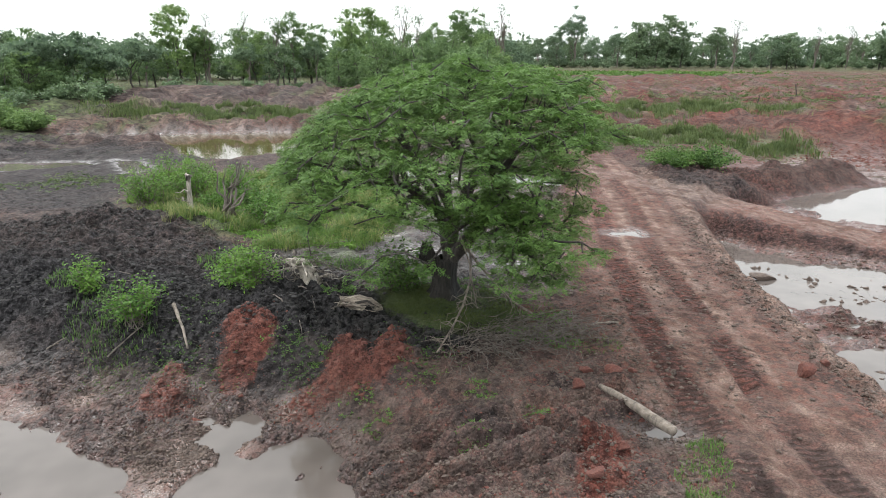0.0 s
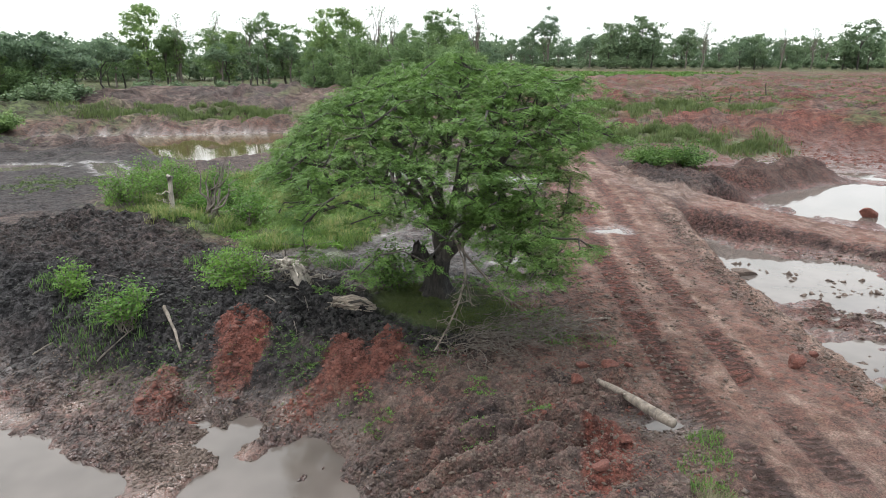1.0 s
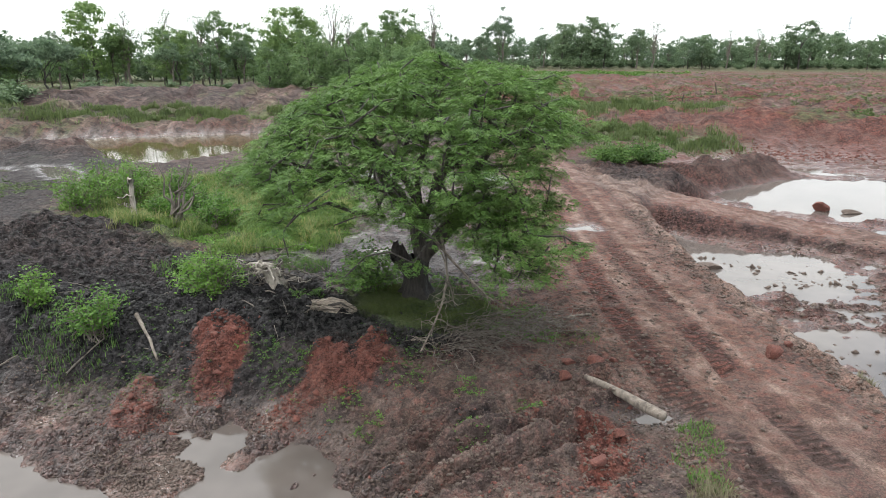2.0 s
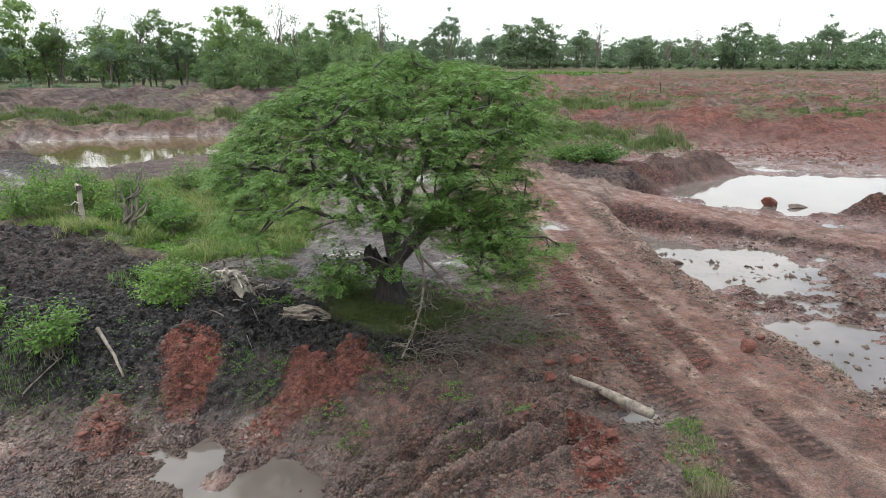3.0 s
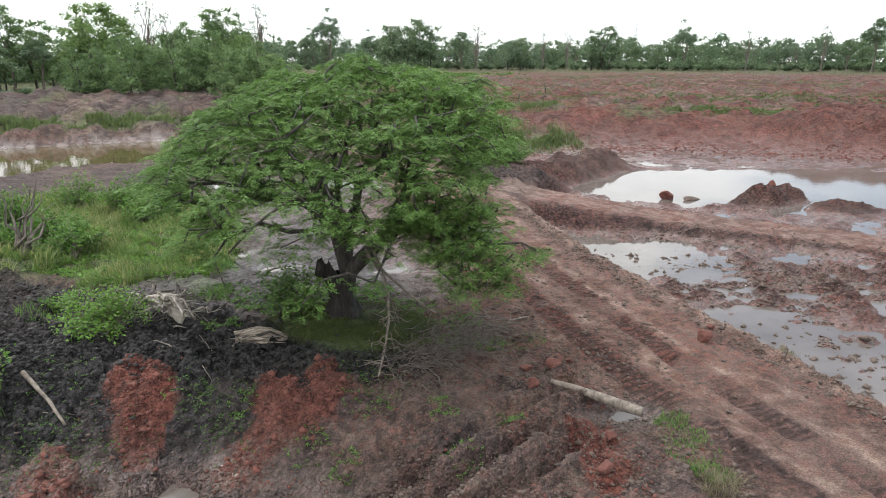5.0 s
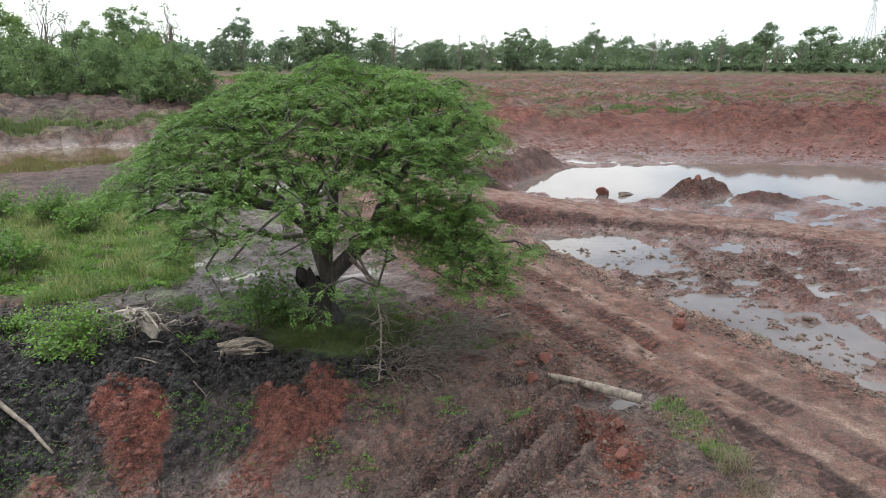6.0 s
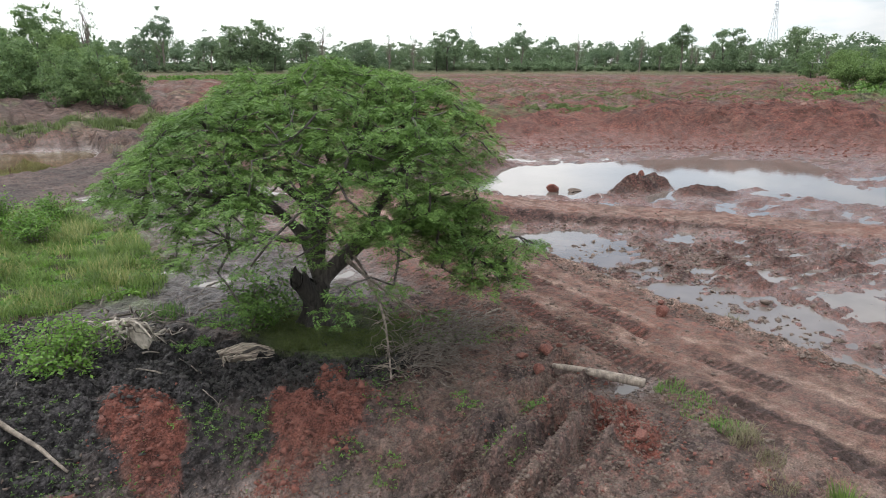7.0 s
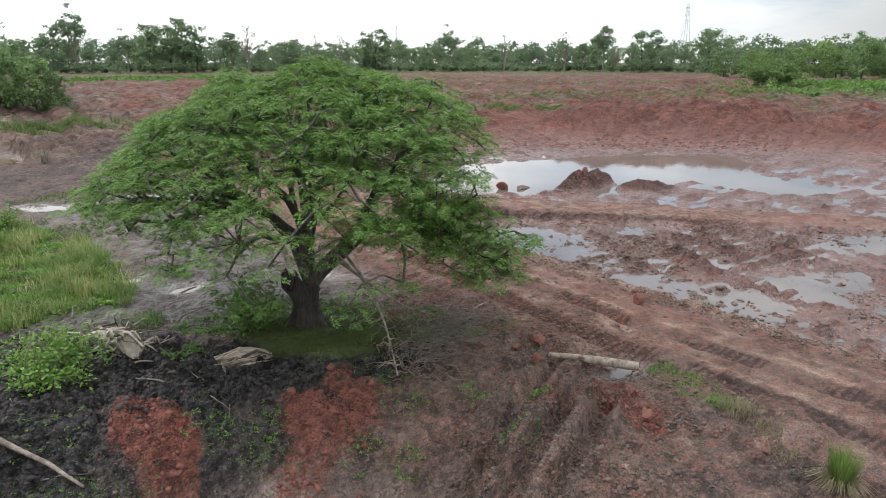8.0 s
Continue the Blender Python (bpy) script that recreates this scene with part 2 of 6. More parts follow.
def ground(x, y):
    """Height of the ground and the kind of soil: red clay, dark loam, pale dry road, green cover, wetness, looseness, track prints, way along the road, farness of the coarse spoil."""
    x, y = np.asarray(x, float), np.asarray(y, float)
    d, az = np.hypot(x, y), np.degrees(np.arctan2(x, y))
    warp = fbm(x, y, 1.6, 3, 11) * 0.45
    big = fbm(x, y, 9.0, 3, 21)
    zr = np.interp(d, [0, 40, 60, 85, 115, 200, 300, 600, 4000], [1.25, 1.0, 0.7, 1.45, 2.9, 4.5, 5.0, 5.5, 6.0])
    zl = np.interp(d, [0, 26, 34, 45, 60, 88, 105, 125, 190, 300, 600, 4000], [1.25, 1.2, 1.0, 0.7, 0.4, 0.5, 1.0, 1.8, 1.4, 3.5, 5.0, 6.0])
    east = step(-6, 10, az)
    z = mix(zl, zr, east)
    far = step(60, 90, d)
    z += far * (0.30 * big + 0.35 * np.abs(fbm(x, y, 4.0, 4, 31)) * (1 - step(150, 280, d)))
    spoil = (1 - east) * step(94, 104, d) * (1 - step(130, 150, d))
    z += spoil * (0.9 + 1.1 * np.abs(fbm(x, y, 9.0, 4, 41)))

    rough = 0.35 + 0.0 * x
    red = 0.3 + 0.2 * big + 0.36 * step(45, 75, d)
    dark = 0.0 * x
    pale = 0.0 * x
    wet = 0.15 + 0.0 * x
    green = 0.0 * x

    du, _, _ = line(x, y, [(37, 69), (50, 64), (62, 54), (72, 42), (79, 27), (84, 0)])
    z += 0.15 * np.exp(-(du / 7.0) ** 2) * (1 + 0.35 * fbm(x, y, 7.0, 3, 42))
    z += 0.5 * step(60, 80, d) * (1 - step(150, 240, d)) * lumps(x, y, 2.6, 43) + 0.55 * step(75, 95, d) * (1 - step(170, 240, d)) * np.abs(fbm(x, y, 13.0, 4, 48))
    red = np.clip(red + step(50, 80, d) * 0.9 * fbm(x, y, 5.5, 4, 44, 0.65), 0, 1)
    dark = dark + step(60, 85, d) * 0.3 + step(60, 85, d) * 0.5 * step(0.0, 0.5, fbm(x, y, 7.0, 4, 45, 0.65))
    pale = pale + step(60, 85, d) * 0.4 * step(0.25, 0.7, fbm(x, y, 6.0, 4, 46, 0.65))
    west = (1 - step(3, 15, az)) * step(38, 55, d) * (1 - step(150, 170, d))
    red = red * (1 - 0.65 * west)
    dark = np.maximum(dark, west * (0.4 + 0.4 * fbm(x, y, 6.0, 3, 47)))
    # pit on the east, with its steep red far bank
    sd = poly(x, y, PIT) + warp * mix(0.6, 2.0, far)
    bank = mix(1.7, 10.5, step(46, 60, d))
    _, ts, tu = line(x, y, [(15, 8), (19, 17), (24, 24), (34, 30), (60, 34)])
    streak = fbm(0.26 * ts + 0.5 * warp, tu + 0.4 * warp, 1.5, 4, 50)
    zp = -0.685 + 0.12 * streak + 0.10 * fbm(x, y, 3.2, 3, 51) + 0.03 * fbm(x, y, 0.8, 3, 52)
    zp += 0.06 * np.sin(tu * 2.6 + 0.8 * big) * step(14, 4, np.abs(tu)) * step(-0.3, 0.5, fbm(x, y, 6.0, 2, 53))
    for pool, depth in ((POOL_BIG, 0.42), (POOL_ROAD, 0.36), (POOL_NEAR, 0.27), (POOL_EAST, 0.22), (POOL_STRIP, 0.2), (POOL_RUT, 0.2)):
        ps = poly(x, y, pool) + warp * (1.6 if pool is POOL_EAST else 1.0)
        zp -= depth * step(0.9, -0.8, ps) * mix(1.0, 0.8 + 0.5 * fbm(x, y, 1.2, 3, 55), 1.0 if depth < 0.3 else 0.3)
    # wheel furrows full of water between the pools, with ridges of clods
    fv = 0.227 * x + 0.974 * y + 0.25 * warp
    furrow = step(0.8, -0.8, poly(x, y, FURROWS) + 1.5 * warp)
    zp += furrow * (0.11 * np.sin(fv * 5.4 + 0.9 * big) + 0.09 * np.clip(fbm(0.25 * x, fv, 0.7, 3, 54), -1, 1) - 0.02)
    for pool in (POOL_BIG, POOL_ROAD):
        ps = poly(x, y, pool) + warp * 1.0
        zp = np.where(ps < 0, np.minimum(zp, PIT_WATER - np.minimum(0.15, -0.2 * ps) + 0.05 * step(-1.5, 0, ps)), zp)
    zp += 0.42 * lumps(x, y, 0.55, 58) * np.maximum(step(0.0, 0.4, fbm(x, y, 2.5, 2, 59)), 0.8 * furrow) * step(50, 42, d)
    inpit = step(0.45, -0.55, sd / bank - 0.5 * step(46, 60, d))
    z = mix(z, zp, inpit)
    bankface = np.exp(-((sd / bank - 0.35 * step(46, 60, d)) / 0.75) ** 2)
    red = mix(red, 0.95, np.clip(bankface * step(48, 60, d) * 1.4, 0, 1))
    cut = np.clip(bankface * step(48, 60, d) * 1.3, 0, 1)
    dark, pale = dark * (1 - cut), pale * (1 - 0.85 * cut)
    red = mix(red, 0.74 + 0.4 * fbm(x, y, 4.0, 3, 56), inpit * (1 - cut))
    dark = mix(dark, 0.28 + 0.4 * step(-0.1, 0.4, streak) + 0.24 * fbm(x, y, 5.0, 3, 57) + 0.12 * furrow, inpit * (1 - cut))
    pale = mix(pale, 0.16 * step(0.05, -0.3, streak), inpit * (1 - cut))
    wet = mix(wet, 0.62 + 0.38 * step(-0.5, -0.72, z), inpit)
    rough = mix(rough, 0.12 + 0.36 * step(-0.05, 0.35, streak) + 0.25 * furrow, inpit)

    # far bank's crest of red rubble, grey spoil heap at the pond's end, mud island
    for (ax, ay, bx, by, hh, ww) in ((66, 58, 84, 45, 1.1, 4.0), (25.5, 48.5, 32, 52.5, 1.7, 2.0), (30, 35, 33, 35.2, 0.55, 1.3), (33.6, 35.0, 36.0, 35.4, 1.25, 1.3), (35.6, 32.2, 37.5, 31, 0.6, 1.4)):
        dd, _, _ = line(x, y, [(ax, ay), (bx, by)])
        dd = dd + warp * 0.8
        z += hh * np.exp(-(dd / ww) ** 2) * (1 + 0.25 * fbm(x, y, 1.5, 3, 61))
        rough = np.maximum(rough, np.exp(-(dd / ww) ** 2))
        if ax == 25.5:
            grey = np.exp(-(dd / (1.3 * ww)) ** 4)
            red, dark, pale, wet = mix(red, 0.2, grey), mix(dark, 0.55, grey), pale * (1 - grey), mix(wet, 0.1, grey)
        else:
            red = mix(red, 0.8, np.exp(-(dd / ww) ** 2))

    shore = step(1.5, -1.0, poly(x, y, [(12.6, 43), (16.5, 38.8), (21.5, 41.8), (24.0, 46), (26, 53), (19, 52), (14, 48)]) + 2 * warp)
    z += shore * 0.5 * np.abs(fbm(x, y, 2.2, 3, 62))
    rough, dark = np.maximum(rough, 0.9 * shore), mix(dark, 0.5 + 0.3 * fbm(x, y, 2.0, 3, 63), shore)
    pale, wet = pale * (1 - shore), mix(wet, 0.15, shore)

    # mud basin in the west
    sb = poly(x, y, BASIN) + warp * 0.7
    zb = 0.20 + 0.13 * fbm(x, y, 1.7, 4, 71) + 0.10 * step(0.0, 0.5, fbm(x, y, 2.6, 3, 72)) * np.abs(fbm(x, y, 0.55, 2, 73))
    for pool in (POOL_A, POOL_B, POOL_C):
        zb -= 0.34 * step(0.45, -0.35, poly(x, y, pool) + warp * 0.7)
    inb = step(2.3, -0.4, sb)
    z = mix(z, zb, inb)
    wet = mix(wet, 0.8, step(1.0, -0.3, sb))
    red = mix(red, 0.42, step(1.0, -0.3, sb))
    rough = mix(rough, 0.75, step(2.0, 0.2, sb))

    flat = step(0.9, 0.0, sb) * step(-0.15, 0.25, fbm(x, y, 2.2, 3, 74))
    rough = mix(rough, 0.1, flat)
    z = mix(z, 0.16 + 0.05 * fbm(x, y, 1.4, 2, 75), 0.6 * flat * step(0.3, -0.2, sb) * (z > BASIN_WATER))
    pale = np.maximum(pale, 0.33 * flat)
    wet = np.maximum(wet, 0.95 * flat)

    # dark loam heaps
    dd, _, _ = line(x, y, DARK_RIDGE)
    dd = dd + warp * 0.7
    ridge = np.exp(-(dd / 1.7) ** 2)
    z += mix(0.5, 0.16, step(-6, -2.5, x)) * ridge * (1 + 0.35 * fbm(x, y, 1.1, 3, 81))
    heap = 0.0 * x
    for (ax, ay, bx, by, hh, ww) in ((-12.5, 29.5, -15.5, 28, 0.65, 2.5), (-15.5, 28, -22, 26.5, 0.6, 3.0), (-14.5, 23.5, -19, 24.5, 0.5, 2.2), (-10.5, 25, -13, 24, 0.35, 1.8)):
        dd2, _, _ = line(x, y, [(ax, ay), (bx, by)])
        e = np.exp(-((dd2 + warp) / ww) ** 2)
        z += hh * e * (1 + 0.3 * fbm(x, y, 1.3, 3, 82))
        heap = np.maximum(heap, e)
    darkland = step(1.5, -1.5, poly(x, y, [(-40, 22.5), (-14, 17.9), (-9.6, 16.2), (-7.6, 15.3), (-5, 16.0), (-2, 15.8), (1.2, 16.6), (1.5, 19), (-2, 21.5), (-5.5, 25), (-11, 28.5), (-14, 31.5), (-24, 33), (-45, 36)]) + 2.2 * warp)
    dark = np.clip(np.maximum(np.maximum(ridge, 0.75 * heap), darkland * (1 - 0.25 * step(21, 25, y))), 0, 1)
    low = step(2.0, -3.0, poly(x, y, [(-14, 33), (-18, 36), (-22, 50), (-20, 60), (-50, 75), (-80, 60), (-50, 36)]) + 2 * warp)
    dark = np.maximum(dark, 0.85 * low)
    rough = np.maximum(rough, np.maximum(np.maximum(ridge, 0.95 * heap), 0.85 * darkland))
    z += darkland * (0.16 * np.abs(fbm(x, y, 2.4, 3, 83)) + 0.10 * np.abs(fbm(x, y, 0.9, 3, 84)))
    red *= 1 - 0.85 * dark
    slope = step(-0.5, 0.4, sb) * step(3.4, 2.2, sb) * step(0.5, -0.5, x)
    dark = np.maximum(dark, 0.85 * slope)
    dark = np.maximum(dark, 0.35 * step(1.0, -0.3, sb) * (1 - flat))
    red *= 1 - 0.5 * slope
    # bare wet ground round the tree and behind it
    bare = step(2.5, -1.5, poly(x, y, [(-7.5, 25.5), (-3, 21.5), (4.6, 21.0), (5, 30), (6.5, 42), (2, 50), (-3, 48), (-1.8, 38), (-2.2, 30)]) + 2 * warp)
    wet = np.maximum(wet, 0.55 * bare)
    dark = np.maximum(dark, bare * (0.45 + 0.3 * step(38, 26, y)) * (1 - 0.8 * step(1.5, 3.8, x)))
    red *= 1 - 0.6 * bare * (1 - step(1.5, 3.8, x))

    wide_belt = step(30, 42, d) * step(88, 66, d) * (1 - inpit)
    dark = np.maximum(dark, wide_belt * (0.42 + 0.35 * fbm(x, y, 5.0, 3, 96)))

    # road and its branch
    dr, rs, ru = line(x, y, ROAD)
    edge = dr + 0.5 * warp
    onroad = step(2.9, 1.9, edge - 0.75 * step(0.5, -0.8, ru) * step(12, 15, y)) * step(72, 62, d)
    crown = 1.30 - 0.003 * np.clip(rs - 45, 0, 60) + 0.035 * fbm(x, y, 2.4, 3, 91)
    prints = 0.0 * x
    worn = 1 - 0.5 * step(16, 30, y)
    for u0, half, seed in ((-1.42, 0.46, 3), (0.35, 0.40, 4)):
        uu = ru - u0 - 0.08 * np.sin(rs * 0.4 + seed) - 0.1 * warp
        band = step(half, half - 0.1, np.abs(uu)) * step(-0.55, -0.2, fbm(x, y, 2.2, 3, 100 + seed))
        band = band * worn
        crown -= band * 0.03
        crown += 0.04 * np.exp(-((np.abs(uu) - half - 0.09) / 0.08) ** 2) * step(-0.5, 0.2, fbm(x, y, 1.2, 2, 110 + seed))
        prints = np.maximum(prints, band)
    crown -= 0.05 * np.exp(-((ru + 0.45) / 0.16) ** 2) * step(16, 13, y)
    wall = 0.16 * np.exp(-((ru - 3.1) / 0.55) ** 2) * step(4, 9, rs) * step(52, 42, d)
    z = mix(z, crown, onroad)
    z += wall * (1 + 0.6 * fbm(x, y, 0.9, 3, 93))
    sand = np.exp(-((ru + 0.55) / 0.34) ** 2) + np.exp(-((ru - 0.98) / 0.24) ** 2) + 0.6 * np.exp(-((ru - 1.75) / 0.3) ** 2) + 0.45 * np.exp(-((ru + 2.2) / 0.3) ** 2)
    sand = np.clip(sand * (0.75 + 0.8 * fbm(x * 0.8 + 2 * ru, y * 0.5, 1.3, 4, 94)), 0, 1)
    pale = np.maximum(pale, onroad * (0.12 + 0.68 * sand) * (1 - 0.9 * prints))
    red = mix(red, 0.5 + 0.3 * prints * step(10, 16, y), onroad)
    dark = mix(dark, 0.0 + 0.24 * np.clip(fbm(x * 0.35 + 3 * ru, y * 0.35, 2.1, 3, 97), 0, 1) + 0.30 * step(14, 9, y) + 0.12 * prints, onroad)
    wet = mix(wet, 0.1, onroad)
    shoulder = np.exp(-((ru - 3.3) / 0.6) ** 2) * step(60, 45, d)
    pale = np.maximum(pale, 0.7 * shoulder)
    rough = mix(rough, 0.12 + 0.25 * prints, onroad)
    db, bs, bu = line(x, y, BRANCH)
    top = np.interp(bs, [0, 4, 9.5, 14, 17, 21, 26, 34, 46], [0.95, 0.95, 0.75, 0.25, -0.1, -0.25, -0.38, -0.5, -0.62])
    onb = step(3.2, 1.6, db + 0.6 * warp)
    z = np.where(onb > 0, np.maximum(z, mix(z, top + 0.04 * fbm(x, y, 1.6, 3, 95), onb)), z)
    tops = step(2.1, 1.4, db + 0.5 * warp)
    pale = np.maximum(pale, 0.45 * tops)
    wet = mix(wet, 0.25, tops)
    rough = mix(rough, 0.2, tops)

    # raw sides of the pit and of the branch track
    side = step(-0.62, -0.42, z) * inpit * (1 - tops) * (1 - cut)
    red, dark = mix(red, 0.62, side), mix(dark, 0.42 + 0.3 * fbm(x, y, 1.6, 3, 98), side)
    pale, wet, rough = pale * (1 - side), mix(wet, 0.15, side), np.maximum(rough, 0.65 * side)

    # churned wheel ruts in front of the tree
    for (ax, ay, bx, by, dep) in ((-2.6, 11.7, 4.2, 14.1, 0.24), (-2.0, 11.0, 4.6, 13.15, 0.3), (-1.2, 10.3, 3.8, 12.0, 0.3), (-3.4, 12.6, 2.6, 14.6, 0.08), (0, 9.2, 4.0, 10.6, 0.08)):
        dd3, s3, _ = line(x, y, [(ax, ay), ((ax + bx) / 2 + 0.1, (ay + by) / 2 - 0.15), (bx, by)])
        dd3 = dd3 + 0.1 * warp
        f = dep * step(0, 1.2, s3) * (1 + 0.5 * fbm(x, y, 0.8, 2, 121))
        z += f * (0.8 * np.exp(-((dd3 - 0.36) / 0.11) ** 2) - 1.0 * np.exp(-(dd3 / 0.2) ** 4))
        rough = np.maximum(rough, 0.42 * np.exp(-(dd3 / 0.6) ** 2))
    fore = step(1.0, -1.0, poly(x, y, [(-3, 14.5), (1, 16.2), (4.7, 15.5), (5.2, 11), (5.6, 4), (-2, 4), (-1, 11)]) + 2 * warp)
    dark = mix(dark, 0.22 + 0.65 * fbm(x, y, 1.8, 4, 122), 0.9 * fore)
    red = mix(red, 0.2, 0.7 * fore)
    red = np.maximum(red, fore * (0.04 + 0.4 * fbm(x, y, 1.5, 3, 123)))
    pale = np.maximum(pale, 0.34 * fore * step(0.0, 0.5, fbm(x, y, 1.3, 4, 124)))
    rough = mix(rough, 0.42, 0.8 * fore)
    z += 0.35 * np.exp(-(np.hypot(x - 3.9, y - 8.6) / 1.4) ** 2)

    # dumped red clay
    for (ax, ay, bx, by, rr, hh) in ((-5.75, 17.6, -5.55, 17.0, 0.74, 0.3), (-5.5, 16.7, -5.75, 15.9, 0.44, 0.12), (-2.65, 16.2, -2.55, 15.5, 0.47, 0.22), (-1.4, 16.5, -1.45, 15.3, 0.50, 0.25),
                                     (-2.4, 15.2, -1.7, 15.0, 0.44, 0.12), (-3.1, 15.0, -3.8, 14.5, 0.52, 0.2), (-7.4, 15.4, -7.2, 14.8, 0.62, 0.35), (-11.9, 15.7, -12.4, 15.5, 0.5, 0.2), (3.5, 11.9, 3.0, 10.6, 0.6, 0.05)):
        dd4, s4, _ = line(x, y, [(ax, ay), (bx, by)])
        dd4 = dd4 + 0.8 * warp + 0.16 * fbm(x, y, 0.5, 3, 125) + 0.1 * s4 - 0.1
        rr = 0.86 * rr
        e = np.exp(-(dd4 / rr) ** 4)
        z += hh * np.exp(-(dd4 / rr) ** 2)
        red = mix(red, 1.0, step(0.1, 0.75, e))
        dark *= 1 - 0.92 * step(0.1, 0.75, e)
        rough = mix(rough, 0.4, e)

    # hollow under the tree, mossy and damp
    moss = step(0.5, -0.6, poly(x, y, [(-2.3, 20.5), (-1.7, 18.8), (-0.6, 17.5), (1.7, 17.2), (2.6, 19.0), (1.8, 20.9), (0.4, 21.6), (-0.8, 21.6)]) + 0.6 * warp)
    z = mix(z, 1.32 + 0.02 * fbm(x, y, 1.0, 3, 131), moss)
    rough = mix(rough, 0.1, moss)
    green = np.maximum(green, 1.0 * moss)
    wet = mix(wet, 0.1, moss)
    dark = np.maximum(dark, 0.7 * moss)

    # meadow and far verges
    me = step(1.5, -1.0, poly(x, y, MEADOW) + 2.5 * warp)
    green = np.maximum(green, me)
    green = np.maximum(green, far * step(0.28, 0.6, fbm(x, y, 16.0, 4, 141)) * (1 - inpit) * 0.8 * step(0.25, 0.7, fbm(x, y, 2.0, 3, 142) + 0.5))
    dg, _, _ = line(x, y, [(17, 66), (26, 67), (36, 67)])
    green = np.maximum(green, np.exp(-((dg + warp) / 3.0) ** 2))
    dg, _, _ = line(x, y, [(16, 86), (28, 90), (46, 86)])
    green = np.maximum(green, np.exp(-((dg + warp) / 3.2) ** 2))
    dg, _, _ = line(x, y, [(-14, 94), (0, 93), (12, 90)])
    green = np.maximum(green, np.exp(-((dg + 2 * warp) / 4.0) ** 2))
    dg, _, _ = line(x, y, [(-48, 90), (-30, 93), (-15, 92)])
    green = np.maximum(green, 0.8 * np.exp(-((dg + 2 * warp) / 3.5) ** 2))
    green = np.maximum(green, (1 - east) * step(150, 165, d))
    green = np.maximum(green, east * step(225, 280, d + 6 * big) * 0.9)
    green = np.maximum(green, step(63, 67, az + 3 * warp) * step(112, 122, d) * step(210, 190, d))
    green = np.maximum(green, step(-27, -31, az) * step(92, 100, d))
    pale = np.maximum(pale, spoil * step(0.15, 0.5, fbm(x, y, 11.0, 3, 143)) * 0.45)
    dark = np.maximum(dark, 0.45 * spoil)
    rough = np.maximum(rough, 0.5 * spoil)

    rough = np.maximum(rough, 0.75 * step(50, 80, d) * (1 - inpit))
    # clods and crumbs, sharp-edged where the soil was dug
    near = 1 - step(70, 110, d)
    crag = np.zeros_like(x)
    for size, amp, seed in ((1.1, 0.5, 155), (0.55, 0.33, 156), (0.27, 0.2, 157)):
        crag += amp * (1 - 2.2 * np.abs(ripple(x / size + 0.6 * warp, y / size - 0.5 * warp, seed)))
    z += near * rough * (0.30 * lumps(x, y, 0.6, 151) + 0.42 * lumps(x, y, 0.3, 152) + 0.38 * (crag - 0.5) - 0.04)
    z += (0.012 + 0.05 * rough) * fbm(x, y, 0.33, 2, 154) * near

    # standing pools
    for level, pts in POOLS:
        ps = poly(x, y, pts) + warp * (1.2 if len(pts) > 7 else 0.8)
        z = np.where(ps < 0, level - np.minimum(0.25, -0.35 * ps), z)
        ring = (ps >= 0) & (ps < 1.5)
        z = np.where(ring, np.maximum(z, level + 0.03 + 0.1 * np.minimum(ps, 0.5)), z)
        z = np.where(ring, mix(level + 0.03 + 0.1 * np.minimum(ps, 0.5), z, step(0, 1.5, ps)), z)
        wet = np.maximum(wet, step(0.9, 0.0, ps))
        green *= step(-0.3, 0.4, ps)
        rough = mix(rough, 0.1, step(0.5, 0.0, ps))

    return z, np.clip(red, 0, 1), np.clip(dark, 0, 1), np.clip(pale, 0, 1), np.clip(green, 0, 1), np.clip(wet, 0, 1), np.clip(rough, 0, 1), prints * onroad, rs, step(38, 70, d)


def heights(x, y):
    """Heights on the finished ground sheet."""
    x, y = np.atleast_1d(np.asarray(x, float)), np.atleast_1d(np.asarray(y, float))
    i, j = np.clip(np.searchsorted(gy, y) - 1, 0, ni - 2), np.clip(np.searchsorted(gx, x) - 1, 0, nj - 2)
    u, v = (x - gx[j]) / (gx[j + 1] - gx[j]), (y - gy[i]) / (gy[i + 1] - gy[i])
    return (GZ[i, j] * (1 - u) + GZ[i, j + 1] * u) * (1 - v) + (GZ[i + 1, j] * (1 - u) + GZ[i + 1, j + 1] * u) * v


def height(x, y):
    return float(heights(x, y)[0])


# ---------------------------------------------------------------- materials
def material(name):
    m = bpy.data.materials.new(name)
    m.use_nodes = True
    nt = m.node_tree
    return m, nt, nt.nodes["Principled BSDF"]


def node(nt, kind, **sets):
    n = nt.nodes.new(kind)
    for k, v in sets.items():
        n.inputs[k.replace("_", " ")].default_value = v
    return n


def blend(nt, fac, a, b):
    """A colour mix; each of the three is a socket or a value."""
    n = nt.nodes.new("ShaderNodeMix")
    n.data_type = "RGBA"
    for sock, v in ((n.inputs[0], fac), (n.inputs[6], a), (n.inputs[7], b)):
        if isinstance(v, bpy.types.NodeSocket):
            nt.links.new(v, sock)
        else:
            sock.default_value = v if isinstance(v, (int, float)) else (*v, 1)
    return n.outputs[2]


def calc(nt, op, a, b=0.0):
    n = nt.nodes.new("ShaderNodeMath")
    n.operation = op
    n.use_clamp = op in ("MULTIPLY", "ADD", "SUBTRACT")
    for sock, v in ((n.inputs[0], a), (n.inputs[1], b)):
        if isinstance(v, bpy.types.NodeSocket):
            nt.links.new(v, sock)
        else:
            sock.default_value = v
    return n.outputs[0]


